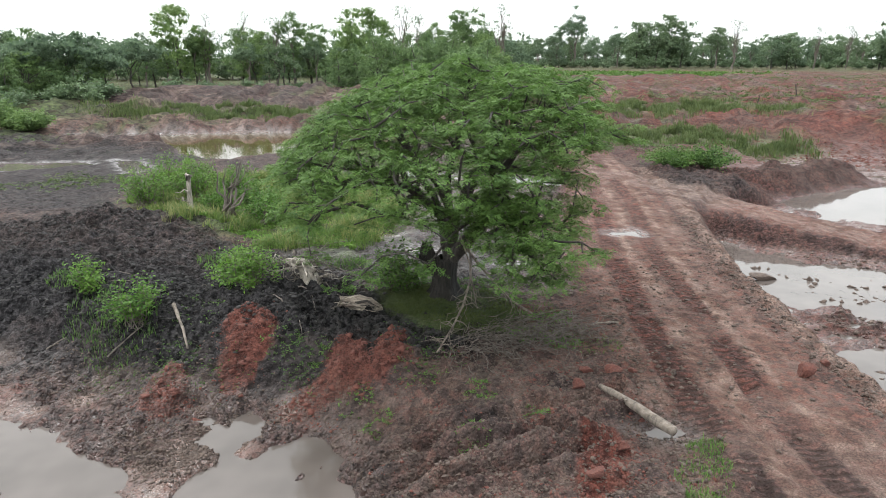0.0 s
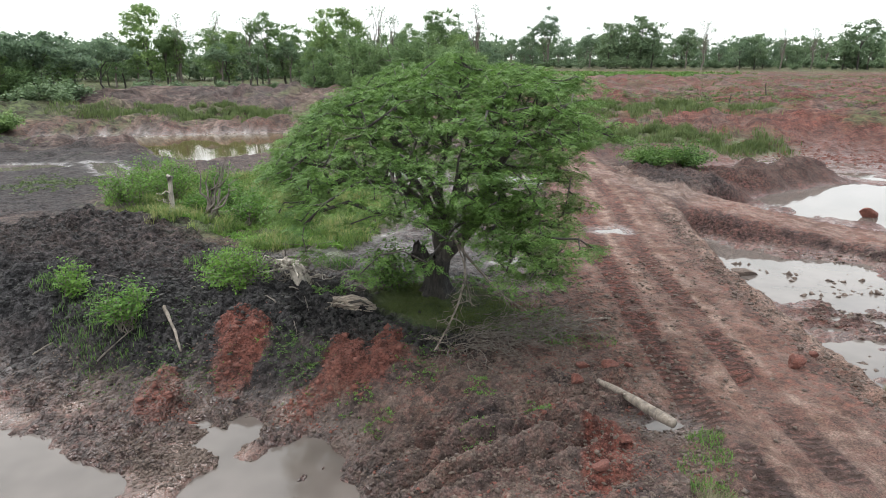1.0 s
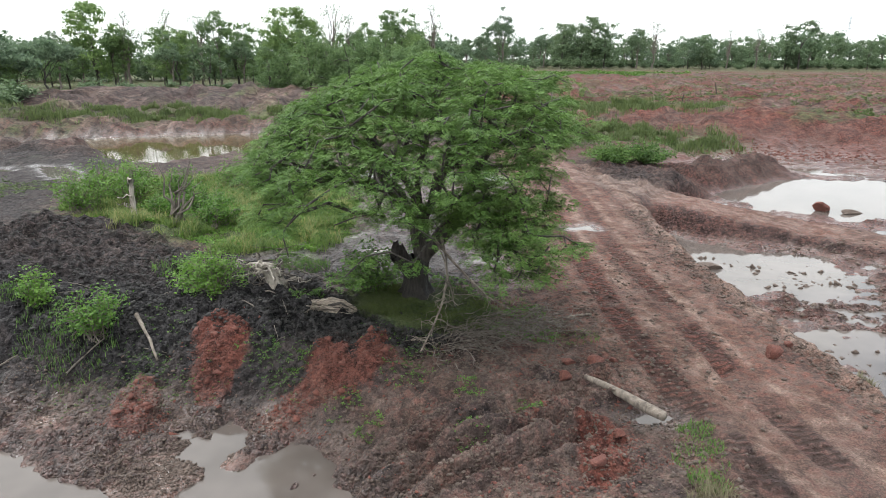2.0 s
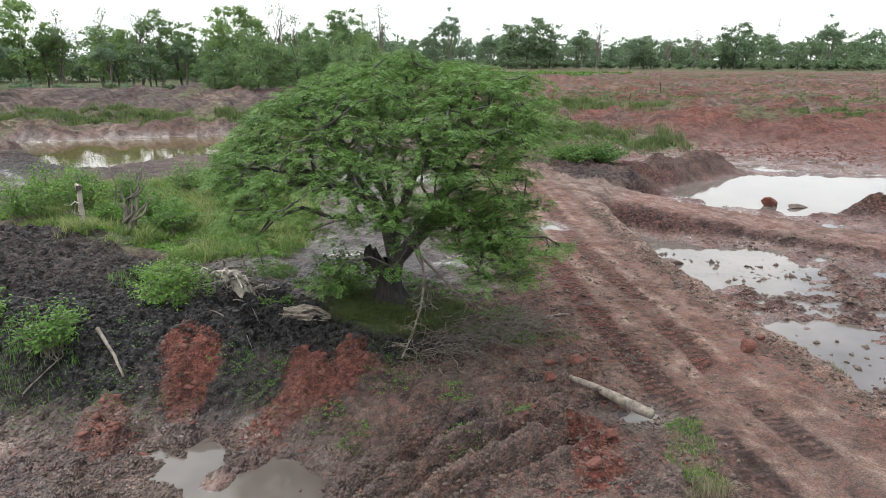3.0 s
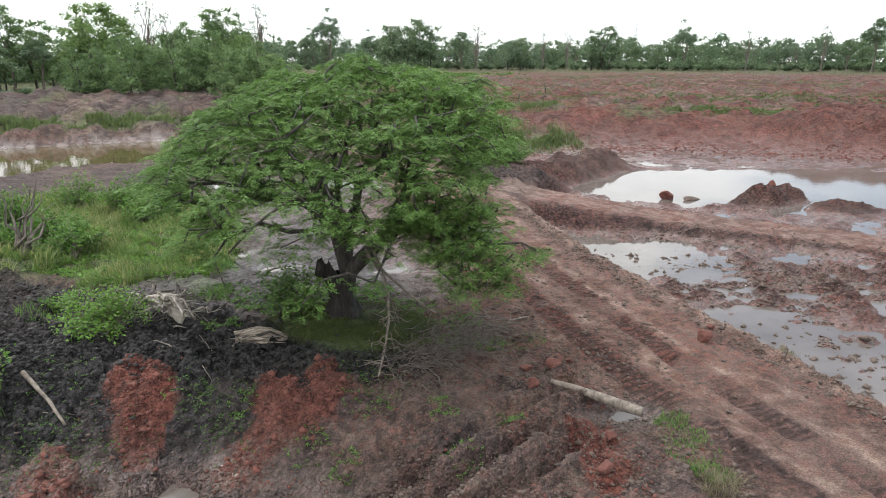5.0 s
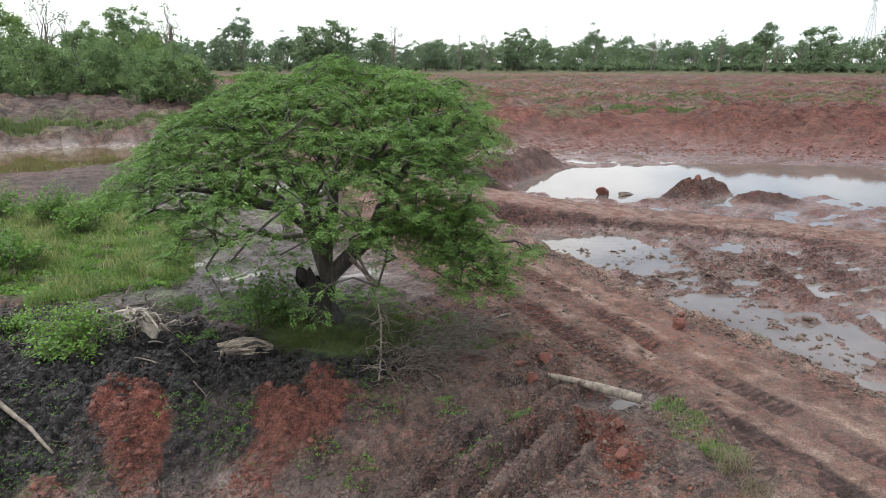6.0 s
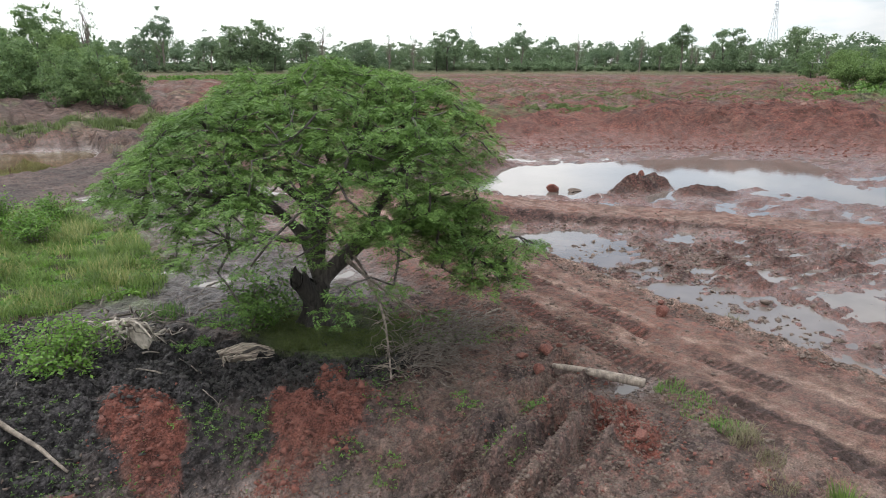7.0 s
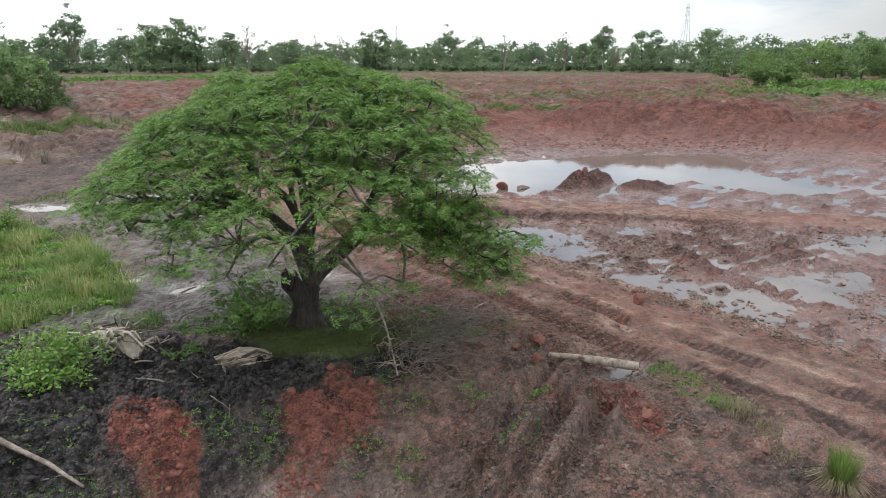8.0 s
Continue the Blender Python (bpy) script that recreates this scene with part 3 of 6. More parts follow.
def speck(nt, scale, detail=4.0, rough=0.6, lo=0.35, hi=0.65, stretch=None):
    co = nt.nodes.new("ShaderNodeTexCoord")
    tx = node(nt, "ShaderNodeTexNoise", Scale=scale, Detail=detail, Roughness=rough)
    vec = co.outputs["Object"]
    if stretch:
        mp = nt.nodes.new("ShaderNodeMapping")
        mp.inputs["Scale"].default_value = stretch
        nt.links.new(vec, mp.inputs["Vector"])
        vec = mp.outputs[0]
    nt.links.new(vec, tx.inputs["Vector"])
    mr = nt.nodes.new("ShaderNodeMapRange")
    mr.inputs["From Min"].default_value, mr.inputs["From Max"].default_value = lo, hi
    nt.links.new(tx.outputs[0], mr.inputs["Value"])
    return mr.outputs[0]


def relief(nt, bsdf, height_socket, strength, distance):
    b = node(nt, "ShaderNodeBump", Strength=strength, Distance=distance)
    nt.links.new(height_socket, b.inputs["Height"])
    nt.links.new(b.outputs[0], bsdf.inputs["Normal"])


def crumb_cells(nt, scale, warp=0.5):
    """Random tone and rounded height of crumbs of earth, from cells of about 1 / scale metres."""
    co = nt.nodes.new("ShaderNodeTexCoord")
    nz = node(nt, "ShaderNodeTexNoise", Scale=scale * 0.9, Detail=3.0)
    nt.links.new(co.outputs["Object"], nz.inputs["Vector"])
    sh = nt.nodes.new("ShaderNodeVectorMath")
    sh.operation = "MULTIPLY_ADD"
    sh.inputs[1].default_value = (warp / scale * 2,) * 3
    nt.links.new(nz.outputs["Color"], sh.inputs[0])
    nt.links.new(co.outputs["Object"], sh.inputs[2])
    vo = node(nt, "ShaderNodeTexVoronoi", Scale=scale)
    nt.links.new(sh.outputs[0], vo.inputs["Vector"])
    bw = nt.nodes.new("ShaderNodeSeparateColor")
    nt.links.new(vo.outputs["Color"], bw.inputs[0])
    up = nt.nodes.new("ShaderNodeMapRange")
    for k, v in (("From Min", 0.0), ("From Max", 0.75), ("To Min", 1.0), ("To Max", 0.0)):
        up.inputs[k].default_value = v
    nt.links.new(vo.outputs["Distance"], up.inputs["Value"])
    return bw.outputs[0], up.outputs[0]


def soil_material():
    m, nt, bsdf = material("soil")

    def layer(name):
        a = nt.nodes.new("ShaderNodeAttribute")
        a.attribute_name = name
        return a.outputs["Fac"]

    def raw(op, a, b):
        out = calc(nt, op, a, b)
        out.node.use_clamp = False
        return out

    tears = node(nt, "ShaderNodeTexNoise", Scale=2.2, Detail=9.0, Roughness=0.72)
    nt.links.new(nt.nodes.new("ShaderNodeTexCoord").outputs["Object"], tears.inputs["Vector"])
    tear = raw("SUBTRACT", tears.outputs[0], 0.5)

    def ragged_layer(name):
        a = layer(name)
        room = raw("MULTIPLY", raw("MULTIPLY", a, raw("SUBTRACT", 1.0, a)), 9.0)
        return calc(nt, "ADD", a, raw("MULTIPLY", room, tear))

    fine, mid, wide = speck(nt, 5.0, 4, 0.55, 0.42, 0.58), speck(nt, 1.1, 4, 0.55, 0.42, 0.58), speck(nt, 0.25, 5, 0.6, 0.40, 0.60)
    tone_a, dome_a = crumb_cells(nt, 5.5)
    tone_b, dome_b = crumb_cells(nt, 14.0)
    brown = blend(nt, mid, (0.046, 0.034, 0.028), (0.112, 0.083, 0.068))
    brown = blend(nt, calc(nt, "MULTIPLY", fine, 0.5), brown, (0.15, 0.113, 0.092))
    clay = blend(nt, fine, (0.052, 0.0175, 0.0125), (0.150, 0.050, 0.034))
    clay = blend(nt, calc(nt, "MULTIPLY", wide, 0.55), clay, (0.095, 0.045, 0.033))
    loam = blend(nt, fine, (0.009, 0.0085, 0.0086), (0.042, 0.038, 0.037))
    dust = blend(nt, mid, (0.150, 0.090, 0.064), (0.255, 0.178, 0.135))
    dust = blend(nt, calc(nt, "MULTIPLY", fine, 0.45), dust, (0.12, 0.068, 0.050))
    grass = blend(nt, mid, (0.035, 0.055, 0.017), (0.085, 0.10, 0.038))
    edge = calc(nt, "MULTIPLY", calc(nt, "SUBTRACT", fine, 0.5), 0.5)
    col = blend(nt, calc(nt, "ADD", ragged_layer("red"), edge), brown, clay)
    col = blend(nt, ragged_layer("dark"), col, loam)
    col = blend(nt, ragged_layer("pale"), col, dust)
    col = blend(nt, calc(nt, "MULTIPLY", layer("green"), calc(nt, "ADD", mid, 0.45)), col, grass)
    col = blend(nt, calc(nt, "MULTIPLY", layer("wet"), 0.3), col, (0.062, 0.044, 0.037))
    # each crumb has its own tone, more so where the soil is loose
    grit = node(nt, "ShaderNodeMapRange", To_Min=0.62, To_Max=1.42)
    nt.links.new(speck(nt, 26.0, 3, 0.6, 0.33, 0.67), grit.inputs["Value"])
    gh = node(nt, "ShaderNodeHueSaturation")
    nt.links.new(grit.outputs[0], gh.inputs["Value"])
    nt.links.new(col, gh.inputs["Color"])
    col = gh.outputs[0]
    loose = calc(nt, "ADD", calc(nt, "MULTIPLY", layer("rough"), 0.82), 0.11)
    # the wide spread of tones also stands in for shadow between crumbs
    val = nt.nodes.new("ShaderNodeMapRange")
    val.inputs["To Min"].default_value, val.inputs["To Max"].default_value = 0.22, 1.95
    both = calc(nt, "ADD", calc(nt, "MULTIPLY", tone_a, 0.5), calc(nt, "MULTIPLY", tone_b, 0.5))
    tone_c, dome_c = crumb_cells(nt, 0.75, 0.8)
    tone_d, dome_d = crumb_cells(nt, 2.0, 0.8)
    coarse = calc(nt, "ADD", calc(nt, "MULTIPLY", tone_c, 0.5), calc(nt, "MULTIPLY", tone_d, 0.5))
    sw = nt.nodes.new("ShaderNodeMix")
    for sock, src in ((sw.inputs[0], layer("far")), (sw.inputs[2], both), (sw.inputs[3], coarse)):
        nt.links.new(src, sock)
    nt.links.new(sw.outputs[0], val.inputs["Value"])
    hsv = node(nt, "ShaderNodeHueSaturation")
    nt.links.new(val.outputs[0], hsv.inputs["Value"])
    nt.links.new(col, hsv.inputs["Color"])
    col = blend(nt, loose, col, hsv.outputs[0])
    grip = nt.nodes.new("ShaderNodeMath")
    grip.operation = "SINE"
    way = nt.nodes.new("ShaderNodeMath")
    way.operation = "MULTIPLY"
    way.inputs[1].default_value = 2 * math.pi / 0.22
    nt.links.new(layer("along"), way.inputs[0])
    nt.links.new(way.outputs[0], grip.inputs[0])
    col = blend(nt, calc(nt, "MULTIPLY", calc(nt, "MULTIPLY", grip.outputs[0], 0.8), layer("prints")), col, (0.042, 0.028, 0.022))
    shade = nt.nodes.new("ShaderNodeMix")
    shade.data_type, shade.blend_type = "RGBA", "MULTIPLY"
    shade.inputs[0].default_value = 1.0
    nt.links.new(col, shade.inputs[6])
    shade.inputs[7].default_value = (0.88, 0.90, 0.96, 1)
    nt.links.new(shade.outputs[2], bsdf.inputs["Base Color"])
    r = nt.nodes.new("ShaderNodeMapRange")
    r.inputs["To Min"].default_value, r.inputs["To Max"].default_value = 0.95, 0.16
    nt.links.new(calc(nt, "MULTIPLY", layer("wet"), calc(nt, "ADD", mid, 0.35)), r.inputs["Value"])
    nt.links.new(r.outputs[0], bsdf.inputs["Roughness"])
    nt.links.new(calc(nt, "ADD", calc(nt, "MULTIPLY", layer("wet"), 0.38), 0.10), bsdf.inputs["Specular IOR Level"])
    crumbs = calc(nt, "ADD", calc(nt, "MULTIPLY", dome_a, 0.6), calc(nt, "MULTIPLY", dome_b, 0.35))
    crumbs = calc(nt, "MULTIPLY", crumbs, loose)
    # cross bars pressed into the clay by a crawler's track
    bar = calc(nt, "MULTIPLY", calc(nt, "SUBTRACT", 0.5, calc(nt, "MULTIPLY", grip.outputs[0], 0.5)), layer("prints"))
    crumbs = calc(nt, "ADD", crumbs, calc(nt, "MULTIPLY", bar, 0.32))
    crumbs = calc(nt, "ADD", crumbs, calc(nt, "MULTIPLY", calc(nt, "MULTIPLY", speck(nt, 9.0, 6, 0.65, 0.2, 0.8), calc(nt, "SUBTRACT", 1.0, calc(nt, "MULTIPLY", layer("wet"), 0.8))), 0.25))
    relief(nt, bsdf, crumbs, 1.0, 0.30)
    return m


def water_material(name, lo, hi, rough):
    m, nt, bsdf = material(name)
    nt.links.new(blend(nt, speck(nt, 0.35, 3), lo, hi), bsdf.inputs["Base Color"])
    bsdf.inputs["Roughness"].default_value = rough
    bsdf.inputs["IOR"].default_value = 1.36
    relief(nt, bsdf, speck(nt, 2.5, 2), 0.04, 0.02)
    return m


def leaf_material(name, lo, hi, shine=0.5, through_light=0.42):
    m, nt, bsdf = material(name)
    geo = nt.nodes.new("ShaderNodeNewGeometry")
    info = nt.nodes.new("ShaderNodeObjectInfo")
    v = calc(nt, "MULTIPLY", geo.outputs["Random Per Island"], 0.7)
    v = calc(nt, "ADD", v, calc(nt, "MULTIPLY", info.outputs["Random"], 0.3))
    v = calc(nt, "MULTIPLY", v, calc(nt, "ADD", speck(nt, 0.9, 3), 0.45))
    col = blend(nt, v, lo, hi)
    nt.links.new(col, bsdf.inputs["Base Color"])
    bsdf.inputs["Roughness"].default_value = shine
    bsdf.inputs["Specular IOR Level"].default_value = 0.3
    tr = node(nt, "ShaderNodeBsdfTranslucent")
    nt.links.new(col, tr.inputs["Color"])
    mx = node(nt, "ShaderNodeMixShader")
    mx.inputs[0].default_value = through_light
    out = nt.nodes["Material Output"]
    nt.links.new(bsdf.outputs[0], mx.inputs[1])
    nt.links.new(tr.outputs[0], mx.inputs[2])
    nt.links.new(mx.outputs[0], out.inputs["Surface"])
    return m


def bark_material(name, lo, hi, scale=6.0, grain=(1, 1, 0.22)):
    m, nt, bsdf = material(name)
    g = speck(nt, scale, 6, 0.65, 0.3, 0.7, grain)
    nt.links.new(blend(nt, g, lo, hi), bsdf.inputs["Base Color"])
    bsdf.inputs["Roughness"].default_value = 0.9
    relief(nt, bsdf, g, 0.9, 0.04)
    return m


def rock_material(name, lo, hi):
    m, nt, bsdf = material(name)
    info = nt.nodes.new("ShaderNodeObjectInfo")
    geo = nt.nodes.new("ShaderNodeNewGeometry")
    g = speck(nt, 5.0, 6)
    v = calc(nt, "ADD", calc(nt, "MULTIPLY", g, 0.5), calc(nt, "MULTIPLY", calc(nt, "ADD", info.outputs["Random"], geo.outputs["Random Per Island"]), 0.3))
    nt.links.new(blend(nt, v, lo, hi), bsdf.inputs["Base Color"])
    bsdf.inputs["Roughness"].default_value = 0.85
    relief(nt, bsdf, speck(nt, 16.0, 5), 0.7, 0.03)
    return m


SOIL, WATER = soil_material(), water_material("muddy_water", (0.072, 0.060, 0.053), (0.112, 0.094, 0.085), 0.05)
POND = water_material("brown_pond_water", (0.050, 0.036, 0.016), (0.080, 0.060, 0.028), 0.02)
LEAF_RAIN = leaf_material("rain_tree_leaf", (0.034, 0.078, 0.018), (0.142, 0.238, 0.052), 0.6, 0.38)
LEAF_LIME = leaf_material("shrub_leaf", (0.040, 0.098, 0.014), (0.15, 0.265, 0.042), 0.6, 0.36)
# far foliage: aerial haze is mixed into the leaf colour, paler and bluer
LEAF_FAR_HAZED = leaf_material("hazed_woodland_leaf", (0.068, 0.108, 0.058), (0.175, 0.240, 0.118), 0.6, 0.36)
LEAF_NEAR = leaf_material("bush_tree_leaf", (0.064, 0.114, 0.036), (0.225, 0.320, 0.105), 0.6, 0.45)
LEAF_WOOD = leaf_material("near_wood_leaf", (0.060, 0.106, 0.044), (0.200, 0.290, 0.108), 0.6, 0.45)
# darker far foliage, its green also lifted and blued to imitate haze
LEAF_DARK_HAZED = leaf_material("hazed_dark_woodland_leaf", (0.066, 0.106, 0.066), (0.182, 0.248, 0.140), 0.6, 0.45)
GRASS_LIME = leaf_material("tall_grass_blade", (0.050, 0.092, 0.020), (0.175, 0.24, 0.062))
LEAF_MOSS = leaf_material("moss_blade", (0.044, 0.066, 0.014), (0.11, 0.135, 0.034))
BARK_WHITE = bark_material("bleached_wood", (0.13, 0.11, 0.092), (0.48, 0.43, 0.37))
GRASS_DULL = leaf_material("field_grass_blade", (0.050, 0.080, 0.026), (0.135, 0.165, 0.062))
GRASS_STRAW = leaf_material("straw_grass_blade", (0.13, 0.15, 0.045), (0.31, 0.32, 0.13))
GRASS_DRY = leaf_material("dry_grass_blade", (0.10, 0.09, 0.05), (0.24, 0.21, 0.13))
BARK = bark_material("bark", (0.013, 0.011, 0.0098), (0.078, 0.067, 0.057), 9.0)
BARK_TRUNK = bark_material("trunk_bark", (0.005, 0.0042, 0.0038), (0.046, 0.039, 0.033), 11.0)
BARK_PALE = bark_material("bare_wood", (0.065, 0.052, 0.043), (0.27, 0.225, 0.185))
BARK_SPLIT = bark_material("split_wood", (0.040, 0.031, 0.026), (0.50, 0.42, 0.34), 20.0, (0.15, 1, 1))
BARK_GREY = bark_material("grey_branch", (0.05, 0.042, 0.035), (0.19, 0.16, 0.135))
ROCK_RED = rock_material("red_clay_clod", (0.050, 0.0165, 0.0115), (0.185, 0.064, 0.045))
ROCK_BROWN = rock_material("brown_mud_clod", (0.042, 0.030, 0.024), (0.140, 0.100, 0.080))
ROCK_DARK = rock_material("dark_loam_clod", (0.009, 0.0082, 0.008), (0.046, 0.041, 0.038))


# ---------------------------------------------------------------- ground sheet
def axis(lo, hi, fine, reach_lo, reach_hi, mid=60.0):
    """Ticks, fine between lo and hi, and wider and wider beyond."""
    out = list(np.arange(lo, hi, fine))
    for sign, reach in ((1, reach_hi), (-1, reach_lo)):
        v, s = (out[-1], fine) if sign > 0 else (out[0], fine)
        extra = []
        while abs(v) < reach:
            s *= 1.0155 if abs(v) < mid else 1.05
            v += sign * s
            extra.append(v)
        out = out + extra if sign > 0 else extra[::-1] + out
    return np.array(out)


gx, gy = axis(-12, 11, 0.075, 3500, 3500), axis(9, 21, 0.075, 40, 3500)
GX, GY = np.meshgrid(gx, gy)
gz, g_red, g_dark, g_pale, g_green, g_wet, g_rough, g_prints, g_along, g_far = ground(GX.ravel(), GY.ravel())
ni, nj = len(gy), len(gx)
GZ = gz.reshape(ni, nj)
q = (np.arange(ni - 1)[:, None] * nj + np.arange(nj - 1)[None, :]).ravel()
ground_mesh = grid_mesh("ground", np.stack([GX.ravel(), GY.ravel(), gz], 1), np.stack([q, q + 1, q + 1 + nj, q + nj], 1))
for key, val in (("red", g_red), ("dark", g_dark), ("pale", g_pale), ("green", g_green), ("wet", g_wet), ("rough", g_rough), ("prints", g_prints), ("along", g_along), ("far", g_far)):
    at = ground_mesh.attributes.new(key, "FLOAT", "POINT")
    at.data.foreach_set("value", val.astype(np.float32))
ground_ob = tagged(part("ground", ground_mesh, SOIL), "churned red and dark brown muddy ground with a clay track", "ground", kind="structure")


def outline_sheet(name, pts, z, grow, label):
    """A flat sheet of water, a little wider than the pool's outline."""
    c = np.mean(np.array(pts), 0)
    V = [(px + grow * (px - c[0]) / math.hypot(px - c[0], py - c[1]), py + grow * (py - c[1]) / math.hypot(px - c[0], py - c[1]), z) for px, py in pts]
    me = bpy.data.meshes.new(name)
    me.from_pydata(V, [], [tuple(range(len(V)))])
    bm = bmesh.new()
    bm.from_mesh(me)
    bmesh.ops.triangulate(bm, faces=bm.faces[:])
    bmesh.ops.recalc_face_normals(bm, faces=bm.faces[:])
    if bm.faces[0].normal.z < 0:
        bmesh.ops.reverse_faces(bm, faces=bm.faces[:])
    bm.to_mesh(me)
    bm.free()
    return tagged(part(name, me, POND if name == "pond" else WATER, smooth=False), label, "water", kind="structure")


outline_sheet("pit_water", PIT, PIT_WATER, -0.2, "shallow muddy water standing in the red clay pit")
outline_sheet("basin_water", BASIN, BASIN_WATER, -0.1, "still brown water in the mud beside the heaps")
for level, pts in POOLS:
    outline_sheet("puddle" if pts is not POND_LEFT else "pond", pts, level, 0.25 if len(pts) < 8 else 1.0, "still puddle of muddy rainwater" if pts is not POND_LEFT else "brown pond below a red earth bank")


# ---------------------------------------------------------------- the rain tree
def spray_leaves(rng, centres, outward, size, pairs=5):
    """Feathery leaves: pairs of narrow leaflets along a drooping stalk at each centre."""
    n = len(centres)
    ang = rng.uniform(0, 2 * np.pi, n)
    flat = np.stack([np.cos(ang), np.sin(ang), rng.normal(-0.18, 0.22, n)], 1)
    t = unit(flat + 0.7 * outward)
    nrm = unit(np.stack([rng.normal(0, 0.28, n), rng.normal(0, 0.28, n), np.ones(n)], 1) + 0.25 * outward)
    nrm = unit(nrm - (nrm * t).sum(1, keepdims=True) * t)
    s = np.cross(nrm, t)
    L = size * rng.uniform(0.7, 1.25, n)
    C, A, N, W = [], [], [], []
    for k in range(pairs):
        f = (k + 0.6) / pairs
        base = centres + (f * L)[:, None] * t - (0.22 * f * f * L)[:, None] * np.array([0, 0, 1.0])
        for side in (-1, 1):
            C.append(base)
            A.append(side * s + 0.55 * t - 0.12 * np.array([0, 0, 1.0]))
            N.append(nrm + 0.25 * rng.normal(0, 1, (n, 3)))
            W.append(L * (0.40 - 0.22 * abs(f - 0.45)))
    C, A, N, W = np.vstack(C), np.vstack(A), np.vstack(N), np.concatenate(W)
    return leaves(C, A, N, W, W * 0.34)


def skeleton_tree(rng, fork, pads, first):
    """Joins the pads to a fork by branches. Returns lists of points, parents and loads. first: points of the main limbs, each from the fork."""
    pts, par = [np.array(fork, float)], [-1]
    for limb in first:
        last = 0
        prev = pts[0]
        for p in limb:
            p = np.array(p, float)
            for s in (0.5, 1.0):
                pts.append(prev + (p - prev) * s + rng.normal(0, 0.07, 3))
                par.append(last)
                last = len(pts) - 1
            prev = p
    reach = [0.0]
    for i in range(1, len(pts)):
        reach.append(reach[par[i]] + float(np.linalg.norm(pts[i] - pts[par[i]])))
    order = np.argsort([np.linalg.norm(p - pts[0]) for p in pads])
    tips = []
    for k in order:
        p = pads[k]
        P = np.array(pts)
        d = np.linalg.norm(P - p, axis=1)
        cost = d + 0.32 * np.array(reach) + 0.6 * np.clip(P[:, 2] - p[2] - 0.3, 0, None) + 0.35 * np.clip(p[2] - P[:, 2] - 1.2, 0, None)
        i = int(np.argmin(cost))
        a, n = pts[i], max(1, int(d[i] / 0.45))
        sag = 0.10 * d[i]
        last = i
        for s in range(1, n + 1):
            f = s / n
            v = a + (p - a) * f + np.array([0, 0, sag * math.sin(math.pi * f)])
            if s < n:
                v = v + rng.normal(0, 0.06, 3)
            pts.append(v)
            par.append(last)
            reach.append(reach[last] + float(np.linalg.norm(v - pts[last])))
            last = len(pts) - 1
        tips.append((k, last))
    load = np.zeros(len(pts))
    for _, i in tips:
        while i >= 0:
            load[i] += 1
            i = par[i]
    return pts, par, load


def chains(pts, par, load):
    """Splits a skeleton into lines, the thickest way on first."""
    kids = {}
    for i, p in enumerate(par):
        if p >= 0:
            kids.setdefault(p, []).append(i)
    out, stack = [], [(0, None)]
    while stack:
        i, start = stack.pop()
        run = [i] if start is None else [start, i]
        while i in kids:
            ks = sorted(kids[i], key=lambda k: -load[k])
            for k in ks[1:]:
                stack.append((k, i))
            i = ks[0]
            run.append(i)
        out.append(run)
    return out


